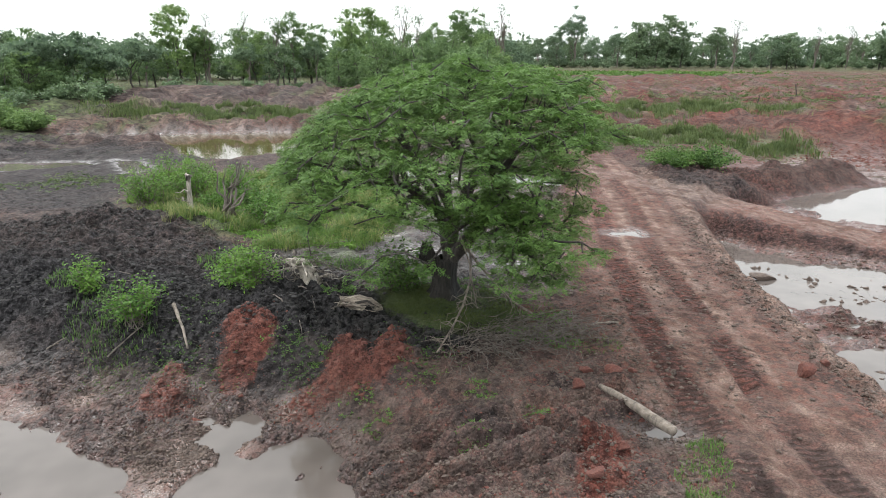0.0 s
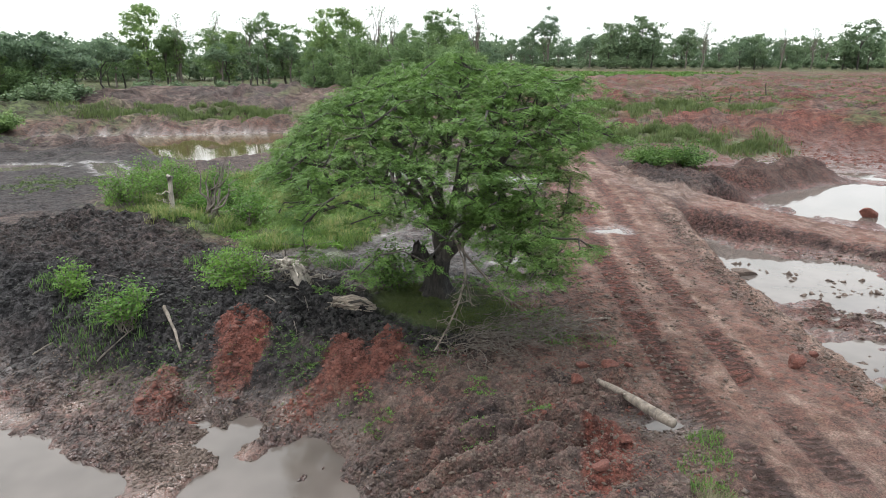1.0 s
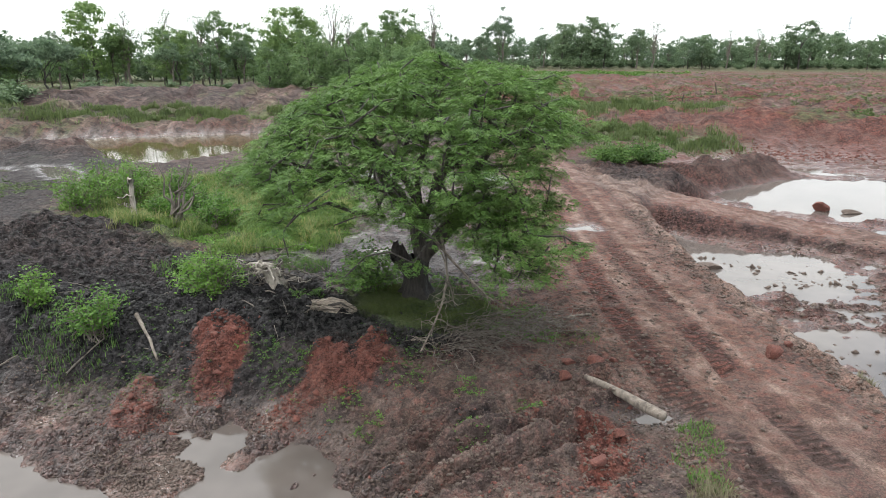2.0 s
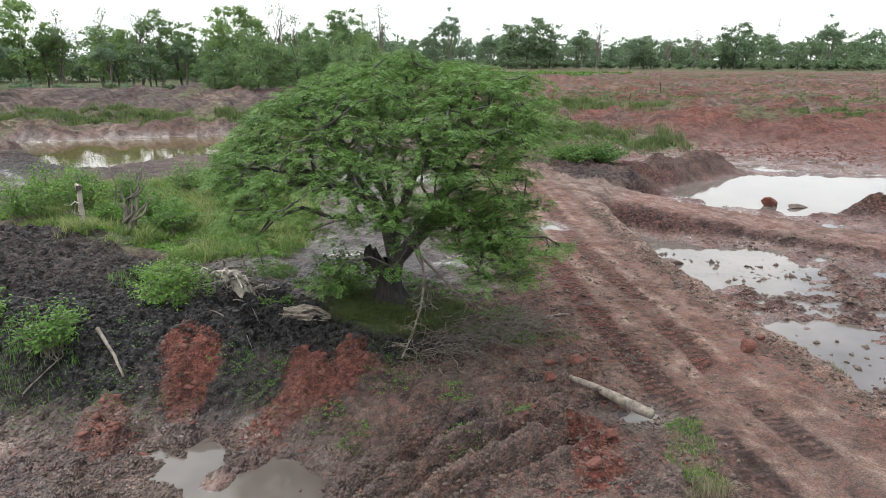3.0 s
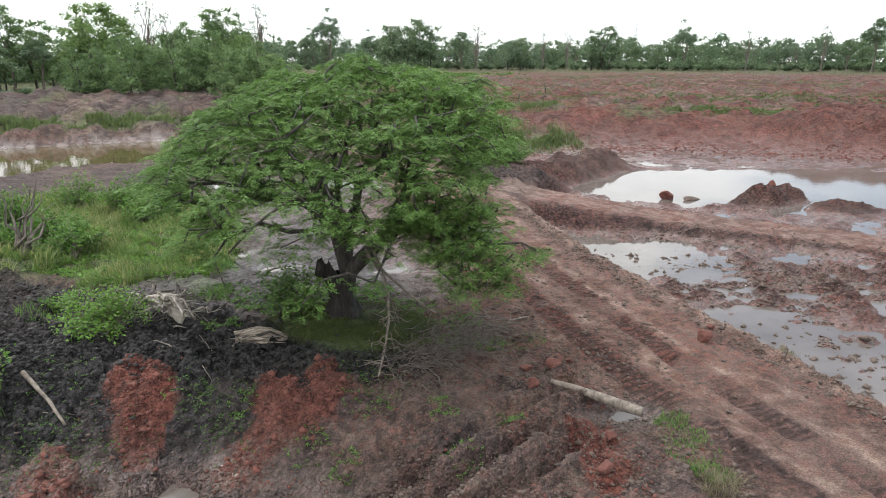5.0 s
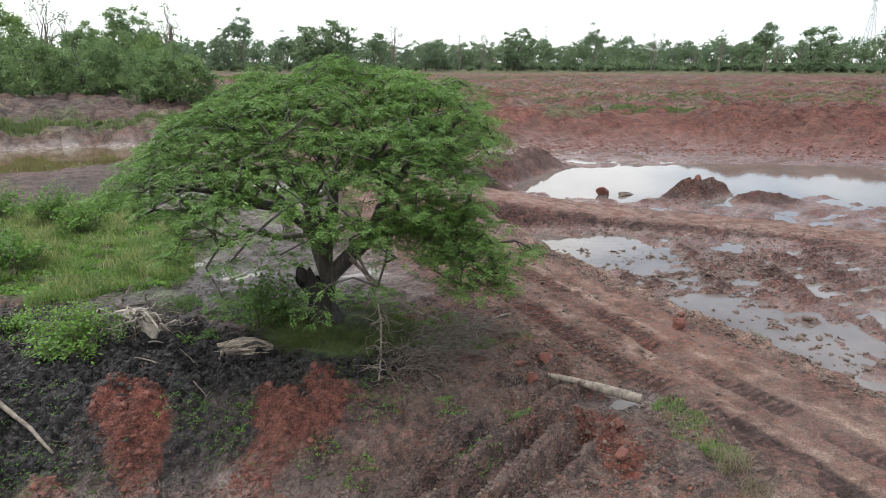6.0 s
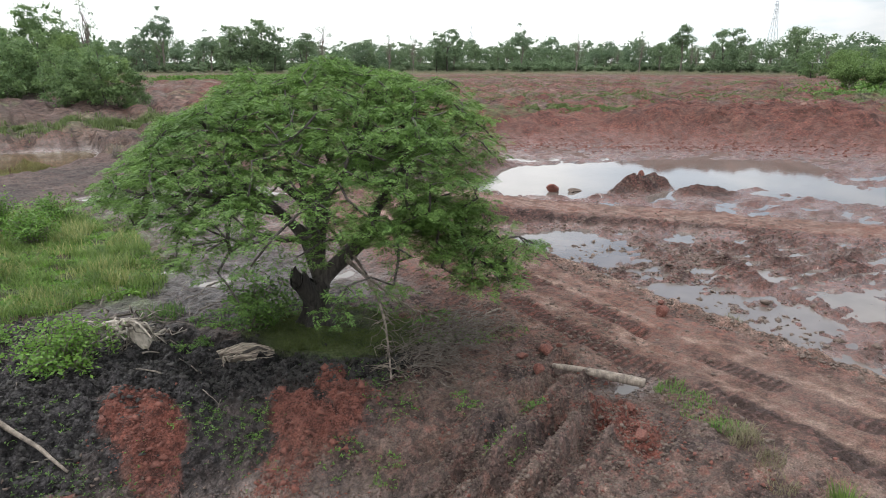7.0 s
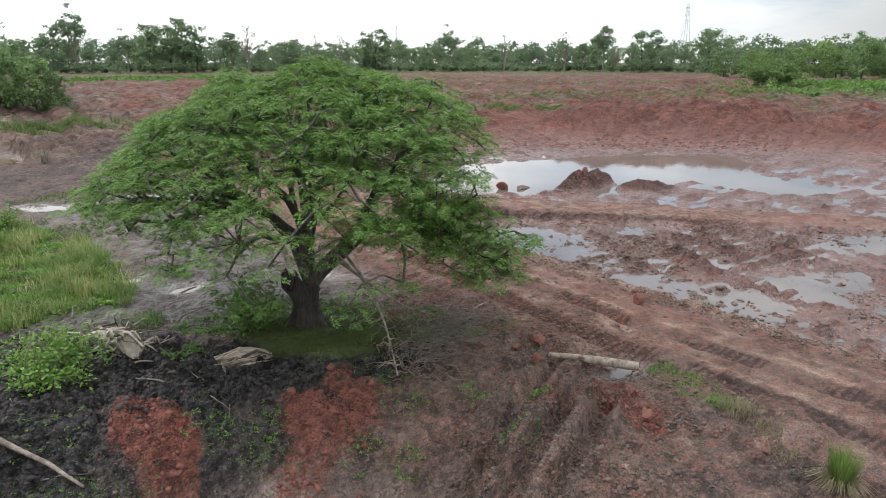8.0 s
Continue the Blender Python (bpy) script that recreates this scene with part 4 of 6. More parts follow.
def rain_tree():
    rng = np.random.default_rng(5)
    base = np.array([0.05, 20.5, 1.34])
    tree = empty("rain_tree", base, "broad umbrella-shaped green rain tree with a hollow broken trunk", "tree")

    # trunk: fluted, flared at the foot
    zs = np.array([-0.35, 0.0, 0.18, 0.4, 0.7, 0.95, 1.15, 1.3])
    rs = np.array([0.72, 0.58, 0.46, 0.40, 0.38, 0.40, 0.40, 0.25])
    cx = np.array([0, 0, 0.0, 0.0, 0.0, 0.0, 0.04, 0.10])
    n = 28
    a = np.linspace(0, 2 * np.pi, n, endpoint=False)
    V = []
    for z, r, c in zip(zs, rs, cx):
        rr = r * (1 + (0.16 if z < 0.3 else 0.08) * np.sin(5 * a + 0.7) + 0.06 * np.sin(9 * a + z) + rng.normal(0, 0.02, n))
        V.append(np.stack([c + rr * np.cos(a), rr * np.sin(a), np.full(n, z) + (0.06 * np.sin(3 * a) if z > 1 else 0)], 1))
    V = np.vstack(V)
    i, j = np.meshgrid(np.arange(len(zs) - 1), np.arange(n), indexing="ij")
    k = (j + 1) % n
    F = np.stack([i * n + j, i * n + k, (i + 1) * n + k, (i + 1) * n + j], -1).reshape(-1, 4)
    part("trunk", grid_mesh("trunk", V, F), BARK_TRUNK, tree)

    # broken hollow stub on the west side, with jagged rim
    stub_pts = np.array([[-0.08, -0.08, 0.62], [-0.24, -0.14, 0.95], [-0.47, -0.2, 1.28], [-0.66, -0.24, 1.55]])
    v, f = tube(stub_pts, [0.28, 0.29, 0.27, 0.24], 18, 0.07, rng)
    v[-18:, 2] += rng.uniform(-0.22, 0.3, 18)
    f = f[: 3 * 18]
    inner, fi = tube(stub_pts[::-1] + [0, 0, -0.02], [0.24, 0.24, 0.2, 0.1], 18)
    inner[:18] = v[-18:] * 0.995 + (stub_pts[-1] - v[-18:]) * 0.2
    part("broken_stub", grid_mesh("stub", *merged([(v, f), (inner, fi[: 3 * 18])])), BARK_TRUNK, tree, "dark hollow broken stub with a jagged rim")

    # where the foliage sits: an uneven dome, hanging lower on the south side
    fork = np.array([0.14, -0.02, 1.2])
    pads, tries = [], 0
    while len(pads) < 740 and tries < 90000:
        tries += 1
        x, y = rng.uniform(-6.6, 6.0), rng.uniform(-6.8, 6.2)
        r = math.hypot(x - 0.1, (y + 0.3) * 0.95)
        th = math.atan2(y, x)
        edge = 4.85 - 0.7 * math.cos(th) + 0.22 * math.sin(3 * th + 1.0) + 0.2 * math.sin(5 * th)
        south = max(0.0, -y) / 6.0
        se = max(0.0, math.cos(th + 1.1))
        edge += 0.6 * max(0.0, math.cos(th + 0.7)) ** 2 + 0.05 * max(0.0, math.cos(th - 2.44))
        if r > edge:
            continue
        q = math.hypot(x - 1.1, y + 0.2)
        shell = 7.6 - 0.05 * q * q - 0.0007 * q ** 4 - 0.9 * south ** 1.2
        lump = 0.2 * math.sin(1.7 * x + 0.6) * math.cos(1.5 * y + 1.0) + 0.12 * math.sin(2.9 * x - 1.1 * y)
        u = rng.random()
        if u < 0.5:
            z = shell + lump - rng.uniform(0, 0.25)
        else:
            drop = rng.uniform(0.6, 1.9 + 1.9 * (r / 5.0) + 1.5 * south * (0.6 + se))
            z = shell + lump - drop
            if r < 1.1:
                continue
        # the fork stays open to the south and south-west
        if abs(math.degrees(th) + 111) < 40 and z < 3.35 and r < 4.8:
            continue
        floor_z = 2.35 + 0.25 * math.sin(2.1 * x + y) + (0.8 if y > 0.5 else 0.0)
        if x > 0.9 and y < -1.5:
            floor_z = 2.5 + 0.25 * abs(x - 2.6)
        if z < floor_z or (r < 1.4 and z < 3.5):
            continue
        # tiers with air between them; the west side hangs thin
        body = float(fbm(np.array([x + 0.9 * z]), np.array([y - 0.8 * z]), 1.5, 2, 300)[0])
        if body < (-0.62 if u < 0.5 else -0.1):
            continue
        if x < -1.2 and z < shell - 0.5 and rng.random() < 0.3:
            continue
        p = np.array([x, y, z])
        if pads and min(np.linalg.norm((np.array(pads) - p) * [1, 1, 1.7], axis=1)) < (0.36 if u < 0.5 else 0.42):
            continue
        pads.append(p)
    # a limb that sticks out to the east
    for _ in range(34):
        u = rng.random()
        pads.append(np.array([3.9 + 2.3 * u, 0.9 + 0.7 * u, 5.5 - 0.4 * u]) + rng.normal(0, 1, 3) * [0.3, 0.5, 0.28])
    # the long limb that sags to the south-east
    while tries < 200000:
        tries += 1
        u = rng.random()
        p = np.array([1.1 + 1.2 * u + rng.normal(0, 0.6), -3.8 - 2.2 * u + rng.normal(0, 0.4), 4.2 - 1.5 * u ** 1.3 + rng.normal(0, 0.3)])
        if len(pads) > 845:
            break
        if p[1] < -6.7 or p[2] < 2.05 or min(np.linalg.norm((np.array(pads) - p) * [1, 1, 1.7], axis=1)) < 0.36:
            continue
        pads.append(p)
    limbs = [
        [(0.55, -0.25, 1.75), (1.3, -1.3, 2.9), (1.9, -3.0, 3.4), (2.1, -4.6, 3.2), (2.3, -5.6, 2.8)],
        [(0.4, 0.1, 2.6), (0.9, 0.6, 3.8), (2.2, 0.7, 4.7), (3.9, 0.9, 5.2), (5.6, 1.4, 5.1)],
        [(0.1, -0.2, 2.4), (-0.5, -1.0, 3.4), (-1.0, -2.6, 4.2), (-1.6, -4.2, 4.3)],
        [(0.0, 0.1, 2.6), (-1.0, 0.2, 3.4), (-2.5, -0.2, 4.3), (-4.2, -0.8, 4.7)],
        [(0.3, 0.3, 2.7), (0.2, 0.8, 4.2), (0.4, 0.3, 5.6), (0.6, -0.6, 6.6)],
        [(0.0, 0.5, 2.6), (-0.8, 1.8, 3.6), (-1.8, 3.2, 4.6), (-2.4, 4.4, 5.0)],
        [(0.5, 0.6, 2.6), (1.2, 2.0, 3.8), (2.2, 3.6, 4.8)],
        [(0.15, 0.1, 2.9), (-0.9, 0.4, 4.6), (-2.0, 0.6, 5.8)],
    ]
    pts, par, load = skeleton_tree(rng, fork, pads, limbs)
    radius = 0.009 + 0.0105 * load ** 0.55
    thick, thin = [], []
    for run in chains(pts, par, load):
        P = np.array([pts[i] for i in run])
        R = np.array([radius[i] for i in run])
        R[0] = min(R[0], R[1] * 1.35) if len(R) > 1 else R[0]
        if len(P) < 2:
            continue
        (thick if R.max() > 0.065 else thin).append(tube(P, R, 8 if R.max() > 0.065 else 5, 0.06, rng))
    for piece in thick:
        part("limb", grid_mesh("limb", *piece), BARK, tree)
    for piece in thin:
        part("twig", grid_mesh("twig", *piece), BARK, tree)

    # foliage
    C, O = [], []
    for p in pads:
        m = int(rng.uniform(22, 42))
        rad = rng.uniform(0.32, 0.66)
        ang, rr = rng.uniform(0, 2 * np.pi, m), rad * np.sqrt(rng.random(m))
        c = np.stack([rr * np.cos(ang), rr * np.sin(ang), rng.normal(0.03, 0.035, m) - 0.30 * (rr / rad) ** 2 * rad], 1)
        C.append(p + c)
        o = np.stack([np.cos(ang), np.sin(ang), np.zeros(m)], 1) * (rr / rad)[:, None]
        O.append(o)
    V, F = spray_leaves(rng, np.vstack(C), np.vstack(O), 0.23, 7)
    part("crown", grid_mesh("crown", V, F), LEAF_RAIN, tree, "feathery mid-green foliage in flat tiers", smooth=False)

    # torn bare branches that hang from the fork down to the ground
    def hanging(name, points, r0, twigs, label):
        P = np.array(points)
        pieces = [tube(P, np.linspace(r0, r0 * 0.45, len(P)), 7, 0.1, rng)]
        for _ in range(twigs):
            f = rng.uniform(0.45, 1.0)
            i = min(int(f * (len(P) - 1)), len(P) - 2)
            s = P[i] + (P[i + 1] - P[i]) * (f * (len(P) - 1) - i)
            e = s + np.array([rng.normal(0, 0.35), rng.normal(-0.1, 0.35), rng.uniform(-0.55, 0.1)])
            e[2] = max(e[2], 0.05)
            pieces.append(tube(bent(s, e, 0.05, 5, rng, 0.3), np.linspace(0.016, 0.005, 5), 4))
        return part(name, grid_mesh(name, *merged(pieces)), BARK_PALE, tree, label)

    hanging("hanging_branch", [(0.72, -1.2, 2.25), (0.8, -1.8, 1.8), (0.76, -2.5, 1.35), (0.52, -3.3, 0.85), (0.15, -4.1, 0.4), (-0.22, -4.8, 0.1)], 0.045, 26, "pale bare branch torn down to the ground")
    hanging("hanging_branch", [(0.5, -1.1, 2.3), (0.75, -1.9, 1.7), (0.85, -2.5, 1.1), (0.95, -2.9, 0.6)], 0.03, 6, "thin bare hanging branch")
    hanging("hanging_branch", [(0.55, -1.0, 2.1), (1.0, -1.5, 1.6), (1.5, -1.9, 1.1), (2.0, -2.3, 0.65), (2.6, -2.8, 0.4)], 0.05, 18, "pale bare branch torn down to the ground")
    return tree


rain_tree()


# ---------------------------------------------------------------- woodland
def wood_tree(name, seed, tall, spread, shape, leaf, n_clump=90, leaf_size=0.54, per=16, clump=1.0):
    """A woodland tree: trunk, limbs and a crown of clumps of blades. shape: tall, round, umbrella or sparse."""
    rng = np.random.default_rng(seed)
    tree = new(name)
    tree.empty_display_size = 0.3
    pads = []
    while len(pads) < n_clump:
        x, y, u = rng.uniform(-1, 1), rng.uniform(-1, 1), rng.random()
        r = math.hypot(x, y)
        if shape == "umbrella":
            h, lim = 0.62 + 0.36 * u, math.sqrt(max(0, 1 - ((u - 0.35) / 0.72) ** 2))
        elif shape == "tall":
            h, lim = 0.30 + 0.69 * u, (0.45 + 0.55 * math.sin(math.pi * min(1, u * 1.05) ** 0.8)) * (0.75 + 0.3 * math.sin(9 * u + seed))
        elif shape == "low":
            h, lim = 0.05 + 0.93 * u, math.sqrt(max(0, 1 - ((u - 0.36) / 0.68) ** 2))
        elif shape == "sparse":
            h, lim = 0.45 + 0.54 * u, 0.4 + 0.6 * math.sin(math.pi * u)
        else:
            h, lim = 0.16 + 0.83 * u, math.sqrt(max(0, 1 - ((u - 0.45) / 0.62) ** 2))
        lim *= 0.85 + 0.25 * math.sin(3 * math.atan2(y, x) + seed + 4 * u)
        if r > lim or r < 0.35 * lim and u < 0.8:
            continue
        pads.append(np.array([x * spread, y * spread, h * tall]))
    lean = rng.normal(0, 0.04, 2) * tall
    trunk_top = 0.55 if shape != "umbrella" else 0.4
    tr = bent((0, 0, -0.5), (lean[0], lean[1], trunk_top * tall), 0, 6, rng, 0.1)
    r0 = 0.013 * tall + 0.05
    part("trunk", grid_mesh("trunk", *tube(tr, np.linspace(r0 * 1.2, r0 * 0.6, 6), 8, 0.05, rng)), BARK_GREY if shape in ("sparse", "tall") else BARK, tree)
    pieces = []
    for p in pads[:: 9 if shape != "sparse" else 2]:
        s = tr[2 + int(rng.integers(0, 4))]
        pieces.append(tube(bent(s, p, 0.06 * tall, 5, rng, 0.15), np.linspace(r0 * 0.42, 0.03, 5), 5))
    part("branchwork", grid_mesh("branchwork", *merged(pieces)), BARK_GREY if shape in ("sparse", "tall") else BARK, tree)
    C, N = [], []
    for p in pads:
        m = int(per * rng.uniform(0.6, 1.4))
        way = unit(rng.normal(0, 1, (m, 3)) + [0, 0, 0.45])
        puff = clump * rng.uniform(0.2, 0.36) * spread
        C.append(p + way * puff * np.array([1, 1, 0.62 if shape != "umbrella" else 0.32]) * (1.08 - 0.5 * rng.random((m, 1)) ** 2))
        N.append(way + [0, 0, 0.35] + rng.normal(0, 0.3, (m, 3)))
    C, N = np.vstack(C), np.vstack(N)
    A = rng.normal(0, 1, C.shape) + [0, 0, -0.3]
    L = leaf_size * rng.uniform(0.5, 1.3, len(C))
    V, F = leaves(C, A, N, L, L * 0.62)
    # broad blades close the hearts of the clumps
    if shape != "sparse":
        k = 18
        hearts = np.repeat(np.array(pads), k, 0) + rng.normal(0, 0.075 * clump * spread, (len(pads) * k, 3)) * [1, 1, 0.45]
        L = 0.13 * clump * spread * rng.uniform(0.6, 1.2, len(hearts))
        V, F = merged([(V, F), leaves(hearts, rng.normal(0, 1, hearts.shape), rng.normal(0, 0.6, hearts.shape) + [0, 0, 0.6], L, L * 0.8)])
    part("crown", grid_mesh("crown", V, F), leaf, tree, smooth=False)
    return tree


def bush(name, seed, wide, tall, leaf, stems=24, per=26, leaf_size=0.11, droop=0.0):
    """A leafy shrub: stems that fan out from the foot, each with leaves along it."""
    rng = np.random.default_rng(seed)
    ob = new(name)
    ob.empty_display_size = 0.2
    pieces, C, A, N = [], [], [], []
    for k in range(stems):
        a, out = rng.uniform(0, 2 * np.pi), math.sqrt(rng.random())
        h = tall * (1.02 - 0.55 * out ** 2) * rng.uniform(0.55, 1.1)
        foot = np.array([rng.normal(0, 0.10), rng.normal(0, 0.10), -0.12]) * [wide, wide, 1]
        tip = np.array([0.5 * wide * out * math.cos(a), 0.5 * wide * out * math.sin(a), h])
        p = bent(foot, tip, 0.15 * tall * out, 6, rng, 0.2)
        if wide < 4.5 or k % 4 == 0:
            pieces.append(tube(p, np.linspace(0.010 + 0.006 * tall, 0.004, 6), 4))
        f = rng.uniform(0.25, 1.05, per)
        i = np.clip((f * 5).astype(int), 0, 4)
        s = p[i] + (p[i + 1] - p[i]) * (f * 5 - i)[:, None]
        s = s + rng.normal(0, 0.075 * wide ** 0.5, s.shape)
        C.append(s)
        A.append(rng.normal(0, 1, s.shape) + [0, 0, 0.15 - droop])
        N.append(rng.normal(0, 0.55, s.shape) + [0, 0, 1])
    part("stemwork", grid_mesh("stemwork", *merged(pieces)), BARK_GREY, ob)
    C, A, N = np.vstack(C), np.vstack(A), np.vstack(N)
    V, F = leaves(C, A, N, leaf_size * rng.uniform(0.6, 1.4, len(C)), leaf_size * 0.55)
    part("foliage", grid_mesh("foliage", V, F), leaf, ob, smooth=False)
    return ob


def stand(ob, x, y, turn=0.0, size=1.0, sink=0.0, dup=True):
    z = height(x, y) - sink
    m = pose(x, y, z, 0, 0, turn) @ Matrix.Diagonal((size, size, size, 1))
    if dup:
        c = copy_thing(ob, m)
        c.scale = (size, size, size)
        return c
    ob.matrix_basis = m
    return ob


rng = np.random.default_rng(77)
KINDS = {
    "tall": [wood_tree("woodland_tree", 3, 14, 3.6, "tall", LEAF_FAR_HAZED, 42, 0.46, 36), wood_tree("woodland_tree", 4, 16, 4.2, "tall", LEAF_DARK_HAZED, 46, 0.46, 36)],
    "round": [wood_tree("woodland_tree", 6, 10, 4.6, "round", LEAF_FAR_HAZED, 44, 0.46, 38), wood_tree("woodland_tree", 7, 12, 5.2, "round", LEAF_DARK_HAZED, 50, 0.46, 38), wood_tree("woodland_tree", 8, 9, 3.6, "round", LEAF_FAR_HAZED, 36, 0.46, 38)],
    "lush": [wood_tree("woodland_tree", 31, 14, 5.0, "round", LEAF_NEAR, 60, 0.30, 80), wood_tree("woodland_tree", 32, 15, 5.6, "round", LEAF_WOOD, 66, 0.30, 80), wood_tree("woodland_tree", 33, 16, 4.0, "tall", LEAF_WOOD, 54, 0.30, 80)],
    "near": [wood_tree("woodland_tree", 21, 9, 4.4, "low", LEAF_NEAR, 60, 0.27, 64, 0.9), wood_tree("woodland_tree", 22, 8, 4.0, "low", LEAF_WOOD, 56, 0.27, 64, 0.9)],
    "backing": [wood_tree("woodland_tree", 24, 12, 8, "low", LEAF_FAR_HAZED, 40, 0.9, 20), wood_tree("woodland_tree", 25, 11, 7, "low", LEAF_DARK_HAZED, 40, 0.9, 20)],
    "umbrella": [wood_tree("woodland_tree", 10, 9.5, 6.5, "umbrella", LEAF_DARK_HAZED, 70, 0.28, 60)],
    "sparse": [wood_tree("woodland_tree", 12, 15, 3.4, "sparse", LEAF_FAR_HAZED, 34, 0.32, 22, 0.7), wood_tree("woodland_tree", 13, 13, 3.8, "sparse", LEAF_FAR_HAZED, 38, 0.32, 22, 0.7)],
}
WOOD_LABEL = {"tall": "tall slender green woodland tree behind the mud field", "round": "dense round-crowned dark green tree at the wood's edge", "lush": "tall full-crowned green tree in the near wood",
              "umbrella": "dark flat-topped spreading tree at the field's edge", "backing": "dense leafy tree in the closed wood far behind", "near": "dense green tree leafy down to the ground", "sparse": "thin pale-stemmed tree with sparse open foliage"}
used = set()


def plant(kind, az, dist, tall, group="woodland trees"):
    src = KINDS[kind][int(rng.integers(0, len(KINDS[kind])))]
    native = NATIVE.get(src.name) or max(v.co.z for c in src.children for v in c.data.vertices)
    NATIVE[src.name] = native
    x, y = dist * math.sin(radians(az)), dist * math.cos(radians(az))
    first = src.name not in used
    used.add(src.name)
    ob = stand(src, x, y, float(rng.uniform(0, 360)), tall / native, 0.1, dup=not first)
    tagged(ob, WOOD_LABEL[kind], "tree", group)
    return ob


NATIVE = {}
# the far wood, from the north round to the east
for az in np.arange(-4, 80, 1.5):
    for row in range(2):
        kind = ("round", "round", "tall", "sparse", "round", "tall")[int(rng.integers(0, 6))]
        plant(kind, az + rng.uniform(-0.5, 0.5), rng.uniform(305, 335) + 28 * row, rng.uniform(9.5, 14) + 1.5 * row)
# closed woods behind
for az in np.arange(4, 81, 1.15):
    plant("backing", az + rng.uniform(-0.4, 0.4), rng.uniform(375, 420), rng.uniform(13.5, 19))
for az in np.arange(-40, 6, 1.7):
    plant("backing", az + rng.uniform(-0.6, 0.6), rng.uniform(222, 250), rng.uniform(11, 14.5))
# trees that stand out on the skyline: bearing, height
for kind, dist, row in (
    ("tall", 300, ((11.0, 25), (9.5, 17), (14.5, 16.5), (22.1, 16), (40.4, 20), (53.5, 19))),
    ("round", 295, ((9.8, 8), (16.1, 18), (18.6, 20.5), (17.6, 18), (19.6, 16), (27.2, 13.5), (34.1, 17.5), (33.2, 14), (56.7, 17), (61.9, 17), (26.2, 13))),
    ("sparse", 290, ((23.4, 18), (29.0, 15), (31.1, 15), (45, 15), (50.2, 16))),
    ("near", 205, ((64.6, 8), (67.0, 8), (69.6, 10), (72.1, 12), (74.5, 13), (77, 12.5))),
    ("lush", 185, ((-21.6, 19.5), (2.2, 18))),
    ("lush", 180, ((-20.1, 13.5), (-16.7, 14.5), (-12.6, 18), (-11.2, 16), (-7.3, 19), (-6.0, 17), (-0.7, 15), (1.4, 16))),
    ("sparse", 185, ((-19.2, 17.5), (-16.2, 18), (-3.5, 20), (-1.9, 17.5), (4.8, 18.5), (-14, 17))),
    ("umbrella", 122, ((-34.5, 7.6), (-32.2, 8.0), (-29.8, 8.2), (-27.2, 7.4), (-25.2, 8.0), (-37, 7.6), (-40, 7.6))),
    ("near", 118, tuple((a, 5.0 + 1.8 * abs(math.sin(3.1 * a))) for a in np.arange(-41, -26.5, 1.5))),
    ("near", 212, tuple((a, 6.5 + 2.6 * abs(math.sin(2.3 * a))) for a in np.arange(62.5, 80, 1.6))),
    ("near", 128, ((-5.5, 10), (-3.9, 8.5), (-2.4, 9.5), (-9, 7), (-7.2, 8), (-0.8, 9.5), (0.8, 10))),
    ("near", 108, ((3.0, 7.4), (4.7, 7.0), (1.4, 7.0), (5.6, 5.8), (2.2, 6.2), (3.9, 8.2))),
):
    for az, tall in row:
        plant(kind, az, dist + float(rng.uniform(-4, 4)), tall * 1.06)
# the nearer wood in the north-west
for az in np.arange(-38, 4, 1.9):
    for row in range(2):
        kind = ("lush", "lush", "round", "sparse", "lush", "tall")[int(rng.integers(0, 6))]
        plant(kind, az + rng.uniform(-0.8, 0.8), 176 + 16 * row + rng.uniform(-5, 8), rng.uniform(10, 14.5))
for src in [o for group in KINDS.values() for o in group if o.name not in used]:
    plant([k for k, g in KINDS.items() if src in g][0], 40, 330, 11)

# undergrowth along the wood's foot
UNDER = [bush("thicket", 31, 6.0, 3.2, LEAF_FAR_HAZED, 40, 18, 0.5), bush("thicket", 32, 5.0, 2.4, LEAF_FAR_HAZED, 40, 18, 0.5)]
for az, dist in [(a, 104 + rng.uniform(0, 18)) for a in np.arange(-40, -27, 0.8)] + [(a, 160 + rng.uniform(-6, 8)) for a in np.arange(-22, 5, 1.1)] + \
        [(a, 296 + rng.uniform(-8, 30)) for a in np.arange(3, 78, 0.9)]:
    x, y = dist * math.sin(radians(az)), dist * math.cos(radians(az))
    src = UNDER[int(rng.integers(0, 2))]
    ob = stand(src, x, y, float(rng.uniform(0, 360)), float(rng.uniform(0.6, 1.15)) * (1.7 if dist > 250 else 1.15 if az < -20 else 0.8), 0.1, dup=src.name in used)
    used.add(src.name)
    tagged(ob, "low tangled green thicket along the wood's edge", "bush", "thickets")


# ---------------------------------------------------------------- shrubs near the tree
def shrub(seed, x, y, wide, tall, label, leaf=None, stems=24, per=26, leaf_size=0.11, name="shrub"):
    ob = bush(name, seed, wide, tall, leaf or LEAF_LIME, stems, per, leaf_size)
    stand(ob, x, y, 0, 1, 0.0, dup=False)
    return tagged(ob, label, "bush", "shrubs on the mud heaps")


